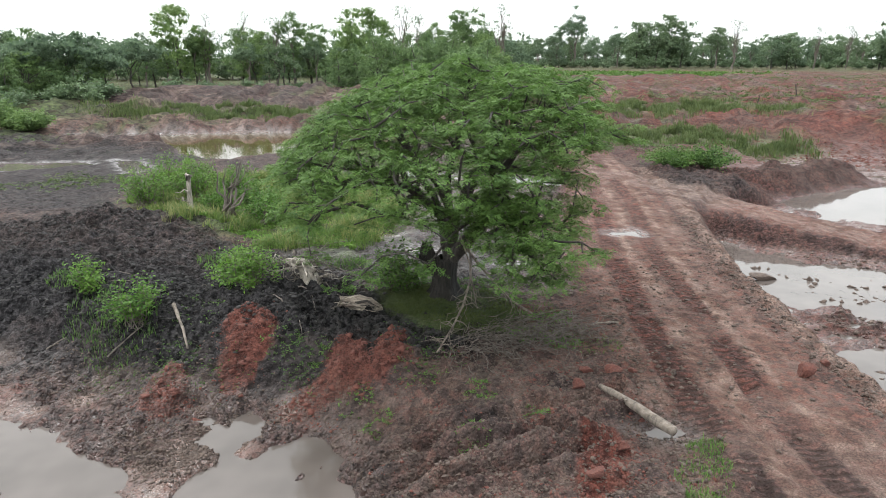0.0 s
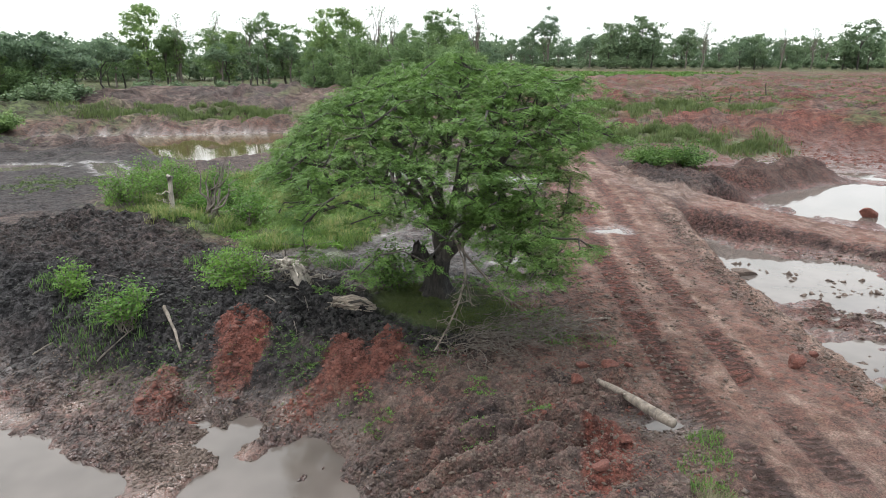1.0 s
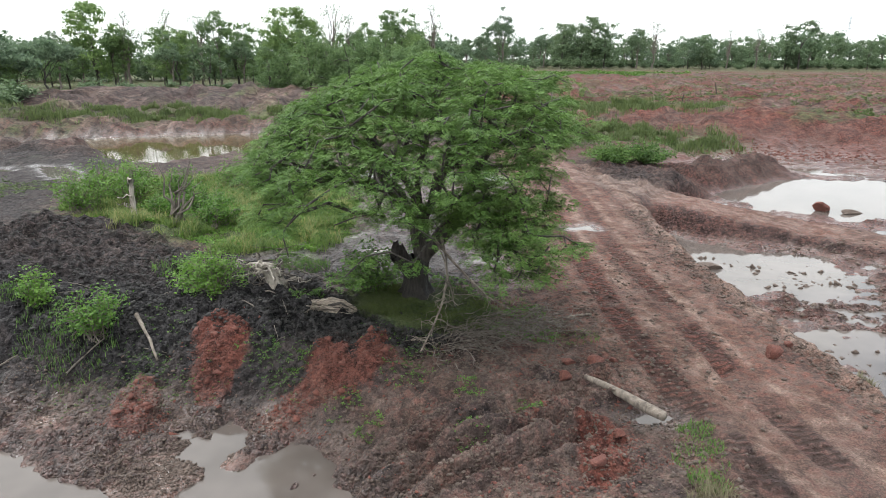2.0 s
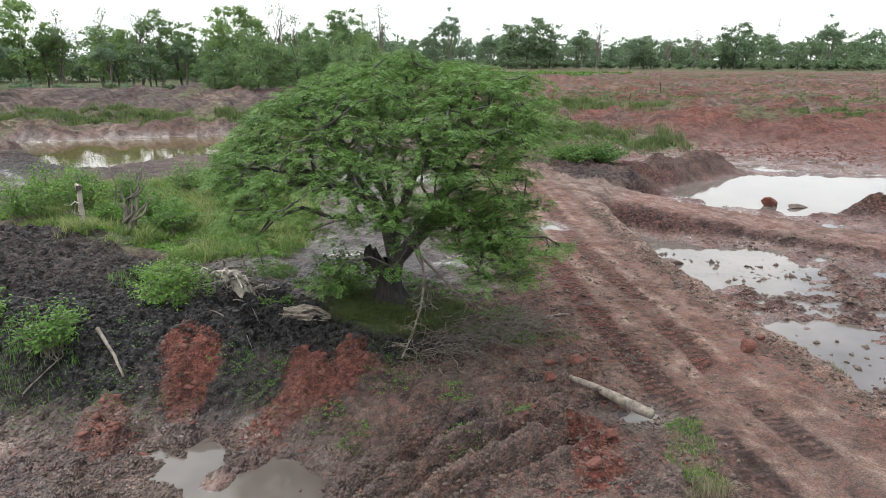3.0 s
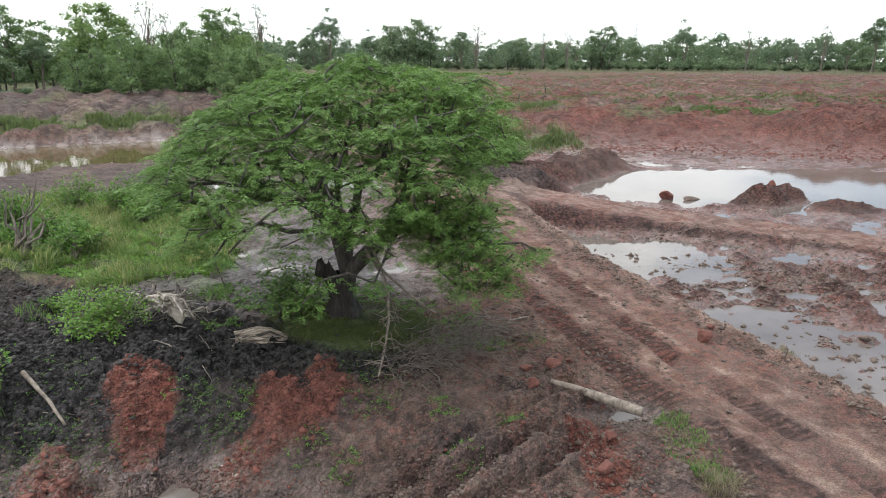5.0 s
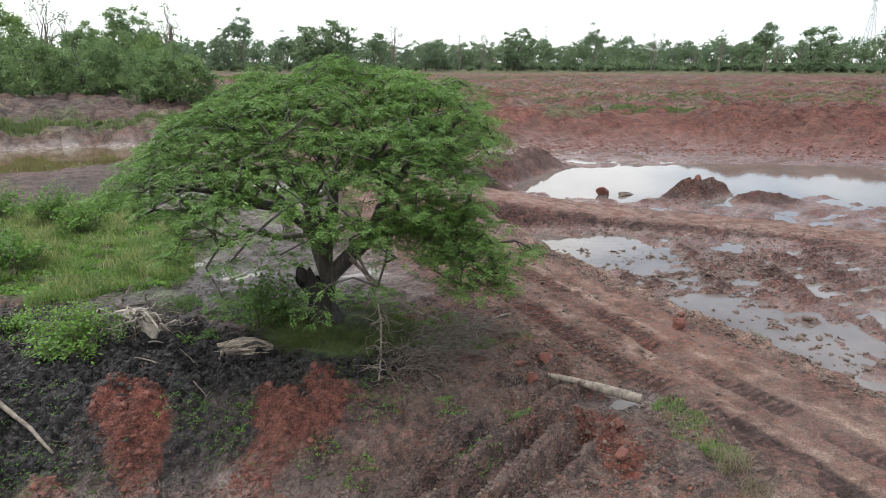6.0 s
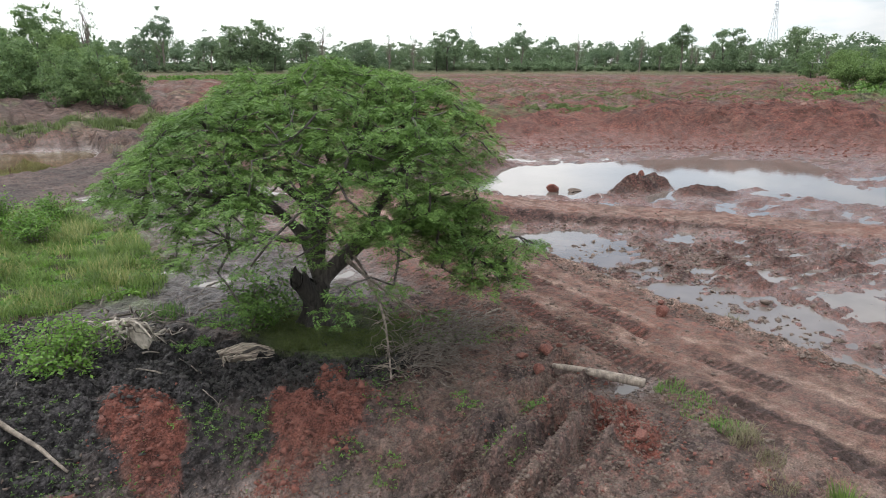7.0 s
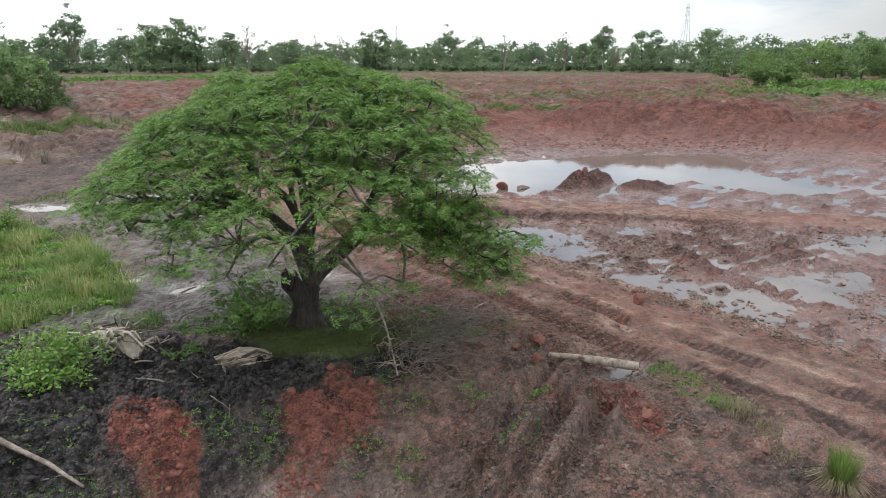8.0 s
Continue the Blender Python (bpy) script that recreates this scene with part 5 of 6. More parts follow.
shrub(41, -11.7, 19.8, 1.4, 1.3, "bright green leafy shrub on a dark mud heap", stems=30, per=34, leaf_size=0.12)
shrub(42, -9.2, 17.9, 2.2, 1.4, "bright green spreading shrub at the heap's foot", stems=40, per=32, leaf_size=0.12)
shrub(43, -6.7, 20.6, 2.8, 1.5, "bright green low shrub on the dark heap", stems=70, per=34, leaf_size=0.12)
shrub(44, -8.2, 24.2, 1.3, 0.5, "low green sprouts on dark soil", stems=18)
shrub(45, -1.35, 21.3, 2.5, 1.75, "leafy green undergrowth beside the tree's foot", LEAF_RAIN, 46, 34, 0.15)
for n, (x, y, wide, tall) in enumerate(((-17.0, 36.2, 3.2, 2.4), (-14.8, 37.6, 3.2, 2.6), (-12.4, 38.5, 3.0, 2.4), (-15.6, 40.2, 3.0, 2.5), (-10.0, 34.0, 3.0, 1.9), (-8.8, 31.4, 2.6, 1.6),
                                        (-6.4, 37.5, 2.6, 1.9), (-5.0, 42.0, 2.6, 1.7), (-18.2, 42, 3.4, 2.5), (-11.6, 33.0, 2.4, 1.6), (-7.6, 40.5, 3.0, 2.2), (-10.2, 43.5, 3.2, 2.2))):
    shrub(60 + n, x, y, wide, tall, "dense light green bush in the tall grass", LEAF_LIME, 44, 40, 0.15, "bush")
shrub(90, 17.8, 49.8, 5.4, 1.6, "dense green bush beside the clay track", LEAF_RAIN, 70, 50, 0.2, "bush")
shrub(91, 20.4, 48.8, 4.6, 1.8, "dense green bush beside the clay track", LEAF_RAIN, 60, 50, 0.2, "bush")
for n, (x, y, wide, tall) in enumerate(((-52, 75, 8, 3.4), (-58, 80, 8, 4.0), (-47, 74, 6, 2.6), (128, 61.5, 7.5, 6.6), (131, 58, 6, 4.6))):
    shrub(95 + n, x, y, wide, tall, "large rounded green bush on open ground", LEAF_NEAR, 70, 75, 0.32, "bush")
shrub(105, 2.3, 32.6, 1.6, 2.4, "slender green sapling in bare mud", LEAF_LIME, 16, 40, 0.13, "sapling")


# ---------------------------------------------------------------- grass
def grass(name, seed, count, where, tall, leaf, label, lean=0.35, width=0.03):
    """A sheet of single blades. where(rng, n) gives places."""
    rng = np.random.default_rng(seed)
    x, y = where(rng, count)
    z = heights(x, y)
    h = tall * rng.uniform(0.5, 1.25, len(x)) * np.clip(0.85 + 0.6 * fbm(x, y, 1.8, 2, 19), 0.35, 1.4)
    a = rng.uniform(0, 2 * np.pi, len(x))
    tip = np.stack([np.cos(a), np.sin(a), np.zeros_like(a)], 1) * (lean * h * rng.uniform(0.2, 1.4, len(x)))[:, None]
    foot = np.stack([x, y, z - 0.03], 1)
    w = np.stack([-np.sin(a), np.cos(a), np.zeros_like(a)], 1) * width * 0.5
    mid = foot + 0.3 * tip + np.stack([0 * h, 0 * h, 0.6 * h], 1)
    end = foot + tip + np.stack([0 * h, 0 * h, h], 1)
    V = np.stack([foot - w, foot + w, mid + w * 0.8, mid - w * 0.8, end], 1).reshape(-1, 3)
    o = np.arange(len(x))[:, None] * 5
    F = np.vstack([o + [0, 1, 2], o + [0, 2, 3], o + [3, 2, 4]])
    return tagged(part(name, grid_mesh(name, V, F), leaf, smooth=False), label, "grass", kind="stuff")


def in_poly(pts, patch=0.0, size=2.0, ragged_edge=0.4):
    P = np.array(pts)
    lo, hi = P.min(0), P.max(0)

    def where(rng, n):
        x, y = rng.uniform(lo[0], hi[0], n * 3), rng.uniform(lo[1], hi[1], n * 3)
        keep = (poly(x, y, pts) < ragged_edge * fbm(x, y, 2.2, 3, 7)) & (fbm(x, y, size, 3, 9) > patch)
        return x[keep][:n], y[keep][:n]

    return where


def ragged(segs):
    """Places scattered along lines, in ragged patches."""
    def where(rng, n):
        S = np.array(segs)
        i, t = rng.integers(0, len(S), 3 * n), rng.random(3 * n)
        x = S[i, 0] + (S[i, 2] - S[i, 0]) * t + rng.normal(0, 1, 3 * n) * S[i, 4]
        y = S[i, 1] + (S[i, 3] - S[i, 1]) * t + rng.normal(0, 1, 3 * n) * S[i, 4]
        keep = fbm(x, y, 3.0, 3, 17) > -0.1
        return x[keep][:n], y[keep][:n]

    return where


def near_lines(segs):
    def where(rng, n):
        S = np.array(segs)
        i, t = rng.integers(0, len(S), n), rng.random(n)
        x = S[i, 0] + (S[i, 2] - S[i, 0]) * t + rng.normal(0, 1, n) * S[i, 4]
        y = S[i, 1] + (S[i, 3] - S[i, 1]) * t + rng.normal(0, 1, n) * S[i, 4]
        return x, y

    return where


def round_spots(spots):
    def where(rng, n):
        S = np.array(spots)
        i = rng.integers(0, len(S), n)
        r, a = S[i, 2] * np.sqrt(rng.random(n)), rng.uniform(0, 2 * np.pi, n)
        return S[i, 0] + r * np.cos(a), S[i, 1] + r * np.sin(a)

    return where


grass("meadow_grass", 201, 34000, in_poly(MEADOW, -0.3, 1.6, 1.6), 0.42, GRASS_LIME, "tall lime-green wild grass", 0.9, 0.03)
weeds_later = in_poly(MEADOW, -0.15, 1.2, 1.2)
grass("meadow_grass", 221, 9000, in_poly(MEADOW, 0.1, 2.4, 2.5), 0.62, GRASS_STRAW, "pale yellowish tall grass among the bushes", 0.8, 0.03)
grass("mound_grass", 202, 2200, round_spots([(-9.6, 17.6, 1.1), (-10.8, 18.6, 1.0), (-12.5, 20.5, 0.8), (-8.6, 23.8, 0.9), (-3.8, 24.0, 0.8)]), 0.28, LEAF_RAIN, "short green grass on the dark heap", 0.6, 0.02)
grass("bank_grass", 203, 2400, round_spots([(4.4, 16.6, 0.65), (3.6, 17.8, 0.8), (2.6, 18.4, 0.6), (3.0, 19.6, 0.8), (5.5, 11.7, 0.4), (5.2, 11.0, 0.5), (4.95, 10.4, 0.55), (4.75, 9.7, 0.4)]), 0.13, LEAF_RAIN, "short green grass and weeds between fallen branches", 0.7, 0.02)
grass("moss_grass", 204, 26000, in_poly([(-2.3, 20.5), (-1.7, 18.8), (-0.6, 17.5), (1.7, 17.2), (2.6, 19.0), (1.8, 20.9), (0.4, 21.6), (-0.8, 21.6)], -3.0), 0.075, LEAF_MOSS, "fine short grass in the damp hollow", 0.7, 0.015)
grass("dry_grass", 205, 800, round_spots([(4.7, 9.4, 0.35), (4.35, 9.1, 0.35), (4.0, 8.4, 0.3), (3.6, 7.9, 0.3), (10.8, 13.2, 0.3)]), 0.24, GRASS_DRY, "dry straw-coloured grass on the bank", 0.9, 0.014)
grass("field_grass", 206, 36000, ragged([(17, 66.5, 37, 67, 1.4), (16, 69, 30, 69.5, 1.0), (16, 86, 46, 86, 1.8), (25, 90, 40, 91, 1.2), (-48, 90, -14, 92, 1.6), (-14, 94, 0, 93, 1.8), (0, 93, 12, 90, 1.8), (-40, 94, -20, 95, 1.0)]), 0.68, GRASS_DULL, "rough green grass on the far banks", 0.5, 0.10)


def tussock(x, y):
    rng = np.random.default_rng(211)
    ob = empty("grass_tussock", (x, y, height(x, y)), "tall green grass tussock with dry straw at its foot", "grass")
    for name, n, tall, lean, mat in (("green_tuft", 420, 0.80, 0.32, GRASS_LIME), ("dry_tuft", 320, 0.48, 1.1, GRASS_DRY)):
        a, r = rng.uniform(0, 2 * np.pi, n), 0.17 * np.sqrt(rng.random(n))
        foot = np.stack([r * np.cos(a), r * np.sin(a), np.full(n, -0.04)], 1)
        h = tall * rng.uniform(0.5, 1.2, n)
        o = np.stack([np.cos(a), np.sin(a), 0 * a], 1)
        out = o * (lean * h * rng.uniform(0.3, 1.2, n))[:, None]
        w = np.stack([-np.sin(a), np.cos(a), 0 * a], 1) * 0.008
        up = np.stack([0 * h, 0 * h, h], 1)
        sag = 0.75 if mat is GRASS_DRY else 0.0
        V = np.stack([foot - w, foot + w, foot + 0.4 * out + 0.65 * up + w, foot + 0.4 * out + 0.65 * up - w, foot + out + (1 - sag) * up], 1).reshape(-1, 3)
        q5 = np.arange(n)[:, None] * 5
        part(name, grid_mesh(name, V, np.vstack([q5 + [0, 1, 2], q5 + [0, 2, 3], q5 + [3, 2, 4]])), mat, ob, smooth=False)
    return ob


tussock(3.5, 6.85)


def weeds(name, seed, count, where, size, leaf, label):
    """Small leafy weeds, five to nine blades each."""
    rng = np.random.default_rng(seed)
    x, y = where(rng, count)
    z = heights(x, y)
    k = 8
    C = np.repeat(np.stack([x, y, z + 0.01], 1), k, 0) + rng.normal(0, 0.35 * size, (len(x) * k, 3)) * [1, 1, 0.3]
    A = rng.normal(0, 1, C.shape) + [0, 0, 0.9]
    N = rng.normal(0, 0.5, C.shape) + [0, 0, 1]
    V, F = leaves(C, A, N, size * rng.uniform(0.5, 1.3, len(C)), size * 0.4)
    return tagged(part(name, grid_mesh(name, V, F), leaf, smooth=False), label, "weeds", kind="stuff")


weeds("slope_weeds", 231, 420, round_spots([(-2.2, 14.4, 0.5), (-0.6, 15.0, 0.7), (-1.6, 13.6, 0.4), (-3.4, 16.3, 0.4), (0.6, 12.2, 0.5), (-4.6, 16.8, 0.6), (-0.4, 16.4, 0.6), (0.9, 14.0, 0.4), (2.2, 13.2, 0.3), (-7.4, 18.2, 0.8)]), 0.07, LEAF_RAIN, "small green weeds on the bare slope")
weeds("hollow_weeds", 232, 900, round_spots([(-1.6, 21.6, 0.8), (-0.4, 22.4, 0.8), (1.2, 22.0, 0.8), (2.4, 20.6, 0.8), (3.4, 18.8, 0.7), (-3.6, 20.8, 0.6), (-2.4, 22.6, 0.8), (2.4, 17.4, 0.6), (3.4, 17.0, 0.6)]), 0.10, LEAF_RAIN, "low green weeds round the tree's foot")
weeds("plateau_weeds", 233, 9000, ragged([(30, 100, 60, 100, 6.0), (60, 95, 90, 75, 7.0), (85, 75, 115, 50, 8.0), (50, 130, 110, 110, 10.0), (110, 110, 160, 70, 10.0), (60, 160, 130, 150, 10), (58, 74, 70, 66, 2.0), (110, 58, 150, 45, 5)]), 0.32, GRASS_DULL, "patches of green weeds on the reddish plateau")
weeds("hedge_weeds", 235, 2600, ragged([(26, 187, 74, 176, 3.0), (40, 200, 90, 190, 3.0), (118, 52, 160, 62, 6), (125, 45, 170, 50, 6)]), 0.9, LEAF_RAIN, "low green scrub at the far edge of the plateau")
weeds("meadow_weeds", 236, 5200, weeds_later, 0.2, LEAF_LIME, "broad-leaved green weeds among the tall grass")
weeds("heap_weeds", 237, 700, near_lines([(-8.6, 17.2, -5.8, 15.6, 0.35), (-4.4, 17.2, -3.6, 15.2, 0.35), (-9.6, 16.6, -7.2, 16.2, 0.5), (-0.9, 17.4, 0.2, 15.6, 0.4)]), 0.05, LEAF_RAIN, "small green weeds creeping over the dark heap")
weeds("shore_weeds", 234, 1500, ragged([(-60, 70, -40, 66, 2.5), (-30, 45, -20, 46, 2.0), (-2, 50, 6, 52, 1.6), (-4, 38, 4, 44, 1.6), (15, 62, 36, 64, 1.5)]), 0.2, GRASS_DULL, "rough green weeds on low wet ground")


# ---------------------------------------------------------------- logs, stumps, branches
def fallen_log():
    rng = np.random.default_rng(301)
    a, b = np.array([3.85, 14.15]), np.array([4.98, 12.05])
    P = np.array([[a[0] + (b[0] - a[0]) * t, a[1] + (b[1] - a[1]) * t, 0] for t in np.linspace(0, 1, 9)])
    P[:, 2] = np.linspace(height(*a) + 0.06, height(*b) + 0.10, 9)
    P[:, 2] += max(0.0, 0.95 * max(height(px, py) - pz for px, py, pz in P))
    P[:, 0] += 0.04 * np.sin(np.linspace(0, 5, 9))
    R = 0.95 * np.array([0.06, 0.085, 0.095, 0.10, 0.115, 0.12, 0.125, 0.13, 0.115])
    o = P[4].copy()
    ob = empty("fallen_log", o, "weathered pale grey bare log lying on the mud", "log")
    part("stem", grid_mesh("stem", *tube(P - o, R, 12, 0.06, rng)), BARK_PALE, ob)
    part("knot", grid_mesh("knot", *tube(P[3] - o + np.array([[0, 0, 0], [-0.05, -0.06, 0.06], [-0.09, -0.12, 0.1]]), [0.05, 0.04, 0.03], 7, 0.1, rng)), BARK_PALE, ob)


def root_stump(x, y, tall, lean, radius, roots, seed, label, wood):
    """A torn-out stump: a leaning split stem and a spray of broken roots."""
    rng = np.random.default_rng(seed)
    z = height(x, y)
    ob = empty("stump", (x, y, z), label, "stump")
    P = np.array([[lean[0] * t, lean[1] * t, tall * t - 0.1] for t in np.linspace(0, 1, 7)])
    v, f = tube(P, radius * np.array([1.25, 1.05, 0.95, 0.9, 0.85, 0.8, 0.6]), 14, 0.12, rng)
    v[-14:] += rng.normal(0, 0.09, (14, 3)) + [0, 0, 0.05]
    part("stem", grid_mesh("stem", v, f), wood, ob)
    for _ in range(roots):
        a = rng.uniform(0, 2 * np.pi)
        s = P[int(rng.integers(1, 5))] + rng.normal(0, 0.05, 3)
        e = s + np.array([math.cos(a), math.sin(a), 0]) * rng.uniform(0.4, 1.1) + [0, 0, rng.uniform(-0.25, 0.35)]
        e[2] = max(e[2], 0.03)
        part("root", grid_mesh("root", *tube(bent(s, e, 0.05, 6, rng, 0.35), np.linspace(radius * 0.3, 0.012, 6), 6, 0.15, rng)), wood if rng.random() < 0.6 else BARK_GREY, ob)


fallen_log()


def torn_stump(x, y):
    """A bleached bent stem that leans out of the mud, with a tangle of thin broken roots."""
    rng = np.random.default_rng(311)
    ob = empty("stump", (x, y, height(x, y)), "pale weathered torn-out stump with broken roots", "stump")
    P = np.array([[0.36, -0.28, -0.12], [0.27, -0.2, 0.12], [0.16, -0.1, 0.36], [0.04, 0.0, 0.58], [-0.12, 0.08, 0.72], [-0.38, 0.16, 0.80], [-0.66, 0.24, 0.80], [-0.86, 0.3, 0.74]])
    n = 20
    v, f = tube(P, [0.29, 0.27, 0.25, 0.22, 0.18, 0.11, 0.07, 0.035], n, 0.10, rng)
    ax = np.repeat(P, n, 0)
    a = np.tile(np.arange(n) * 2 * np.pi / n, len(P))
    v = ax + (v - ax) * (1 + 0.2 * np.sin(5 * a + 1) + 0.1 * np.sin(9 * a))[:, None]
    part("stem", grid_mesh("stem", v, f), BARK_WHITE, ob)
    for k in range(56):
        s = P[int(rng.integers(1, 7))] + rng.normal(0, 0.07, 3)
        a = rng.normal(math.pi, 0.8) if k < 22 else rng.uniform(-1.2, 1.2)
        e = s + np.array([math.cos(a), math.sin(a), 0]) * rng.uniform(0.35, 1.5) + [0, 0, rng.uniform(-0.6, 0.25)]
        e[2] = max(e[2], 0.04)
        part("root", grid_mesh("root", *tube(bent(s, e, 0.1, 7, rng, 0.5), np.linspace(rng.uniform(0.022, 0.06), 0.01, 7), 6, 0.15, rng)), BARK_WHITE if rng.random() < 0.55 else BARK_GREY, ob)


torn_stump(-4.95, 21.7)
root_stump(-13.0, 32.3, 2.1, (0.05, 0.0), 0.14, 3, 313, "whitish dead stump among the bushes", BARK_WHITE)


def split_stump():
    rng = np.random.default_rng(321)
    x, y = -2.6, 19.15
    ob = empty("stump", (x, y, height(x, y) - 0.02), "broken pale wooden stump lying split on the heap", "stump")
    P = np.array([[-0.62, 0.16, 0.10], [-0.4, 0.12, 0.12], [-0.1, 0.03, 0.14], [0.2, -0.06, 0.12], [0.5, -0.12, 0.06], [0.68, -0.15, 0.02]])
    v, f = tube(P, [0.13, 0.22, 0.26, 0.22, 0.15, 0.06], 22, 0.08, rng)
    ax, a = np.repeat(P, 22, 0), np.tile(np.arange(22) * 2 * np.pi / 22, len(P))
    v = ax + (v - ax) * (1 + 0.3 * np.sin(4 * a + 0.5) + 0.22 * np.sin(7 * a + 2) + 0.12 * np.sin(11 * a))[:, None]
    v[:22] += rng.normal(0, 0.06, (22, 3))
    part("stem", grid_mesh("stem", v, f), BARK_SPLIT, ob)
    for k in range(26):
        off = np.array([rng.normal(0, 0.1), rng.normal(0, 0.16), rng.uniform(0.02, 0.26)])
        Q = np.array([[-0.6, 0.14, 0.0], [-0.2, 0.06, 0.04], [0.2, -0.05, 0.03], [0.65, -0.14, -0.08]]) * rng.uniform(0.6, 1.1) + off
        part("splinter", grid_mesh("splinter", *tube(Q + rng.normal(0, 0.06, Q.shape), np.array([0.02, 0.06, 0.045, 0.006]) * rng.uniform(0.3, 1.0), 6, 0.4, rng)), BARK_SPLIT if k % 3 else BARK, ob, smooth=False)
    for k in range(5):
        s0 = np.array([-0.5, 0.1, 0.12])
        e = s0 + [rng.uniform(-0.4, 0.2), rng.uniform(-0.8, -0.2), rng.uniform(-0.25, 0.1)]
        part("root", grid_mesh("root", *tube(bent(s0, e, 0.08, 6, rng, 0.3), np.linspace(0.035, 0.012, 6), 6, 0.1, rng)), BARK_PALE, ob)


split_stump()


def dead_shrub(x, y, tall, seed, n=10):
    rng = np.random.default_rng(seed)
    ob = empty("dead_branches", (x, y, height(x, y)), "bare grey dead branches standing in the grass", "branch")
    for k in range(n):
        e = np.array([rng.normal(0.3, 0.2), rng.normal(0, 0.2), rng.uniform(0.4, 1.0)]) * tall
        p = bent((rng.normal(0, 0.15), rng.normal(0, 0.15), -0.1), e, 0.05, 7, rng, 0.3)
        part("branch", grid_mesh("branch", *tube(p, np.linspace(0.02 * tall + 0.015, 0.014, 7), 6, 0.1, rng)), BARK_GREY, ob)


dead_shrub(-10.8, 30.9, 3.3, 331, 9)
dead_shrub(-9.0, 30.6, 1.3, 332, 6)


def stick(x, y, dx, dy, r, seed, label="pale broken stick lying on the mud", rise=0.1, wood=None):
    rng = np.random.default_rng(seed)
    P = bent((0, 0, 0.04), (dx, dy, 0.04 + height(x + dx, y + dy) - height(x, y) + rise), 0.03, 6, rng, 0.05)
    me = grid_mesh("stick", *tube(P, np.linspace(r, r * 0.5, 6), 7, 0.12, rng))
    me.materials.append(wood or BARK_GREY)
    ob = part("stick", me, None)
    ob.location = (x, y, height(x, y))
    return tagged(ob, label, "stick", "loose sticks")


stick(-8.2, 18.25, 1.05, -1.8, 0.06, 341, rise=0.02, wood=BARK_PALE)
stick(5.3, 18.0, -0.8, -0.2, 0.04, 342, wood=BARK_PALE)
stick(4.3, 17.3, -0.6, 0.4, 0.03, 343)
stick(-1.6, 26.6, 0.7, 0.3, 0.05, 344, wood=BARK_PALE)
stick(-9.8, 17.1, 0.9, 0.5, 0.03, 345)
stick(-12.2, 17.6, 0.9, 0.1, 0.035, 346)
srng = np.random.default_rng(350)
for k in range(64):
    sx, sy = (srng.uniform(-7.0, -1), srng.uniform(21.5, 27)) if k < 46 else (srng.uniform(-12, -3), srng.uniform(17, 22))
    sa, sl = srng.uniform(0, 2 * np.pi), srng.uniform(0.3, 1.1)
    stick(sx, sy, sl * math.cos(sa), sl * math.sin(sa), srng.uniform(0.012, 0.03), 360 + k)


def brushwood():
    """A tangle of bare twigs under the torn branches."""
    rng = np.random.default_rng(371)
    pieces = []
    for _ in range(420):
        f = rng.random()
        cx, cy = 0.4 + 3.6 * f + rng.normal(0, 0.5), 16.3 + 1.4 * f + rng.normal(0, 0.55)
        a, l = rng.normal(-0.5, 0.9), rng.uniform(0.3, 1.2)
        z0 = 1.25
        s = np.array([cx, cy, z0 + rng.uniform(0.0, 0.35)])
        e = s + np.array([l * math.cos(a), l * math.sin(a), rng.uniform(-0.2, 0.2)])
        pieces.append(tube(bent(s, e, 0.06, 5, rng, 0.35), np.linspace(rng.uniform(0.006, 0.018), 0.004, 5), 4))
    return tagged(part("brushwood", grid_mesh("brushwood", *merged(pieces)), BARK_GREY), "tangle of bare grey twigs on the ground", "branches", kind="stuff")


brushwood()


# ---------------------------------------------------------------- rocks and clods
def rock_mesh(seed, detail=2, jag=0.28):
    rng = np.random.default_rng(seed)
    bm = bmesh.new()
    bmesh.ops.create_icosphere(bm, subdivisions=detail, radius=1.0)
    axes = unit(rng.normal(0, 1, (9, 3)))
    cut = rng.uniform(0.35, 0.8, 9)
    for v in bm.verts:
        p = np.array(v.co)
        for ax, c in zip(axes, cut):
            over = p @ ax - c
            if over > 0:
                p = p - ax * over * 0.95
        p = p * (1 + jag * 0.22 * rng.normal())
        v.co = p
    me = bpy.data.meshes.new("rock")
    bm.to_mesh(me)
    bm.free()
    return me


ROCKS = [rock_mesh(400 + k) for k in range(5)]


def rock(x, y, sx, sy, sz, mat, label, turn=0.0, sink=0.25, z=None):
    me = ROCKS[int(abs(x * 7 + y * 3)) % 5].copy()
    ob = part("rock", me, mat, smooth=False)
    ob.location = (x, y, (height(x, y) if z is None else z) + sz * (1 - 2 * sink))
    ob.rotation_euler = (0.15, 0.1, turn)
    ob.scale = (sx, sy, sz)
    return tagged(ob, label, "rock", "loose clay blocks")


rock(3.3, 14.1, 0.19, 0.17, 0.16, ROCK_RED, "angular red clay block on the mud")
rock(4.35, 14.9, 0.30, 0.22, 0.14, ROCK_RED, "broad flat red clay block", 0.4)
rock(3.75, 15.2, 0.24, 0.16, 0.11, ROCK_RED, "flat red clay block")
rock(4.9, 14.9, 0.15, 0.12, 0.10, ROCK_RED, "small red clay block")
rock(9.2, 14.75, 0.26, 0.22, 0.22, ROCK_RED, "rounded red clay block at the track's edge")
rock(10.1, 15.4, 0.16, 0.14, 0.12, ROCK_RED, "small red clay block")
rock(28.4, 38.7, 0.75, 0.6, 0.5, ROCK_RED, "large red mud block standing in the pond", z=-0.75)
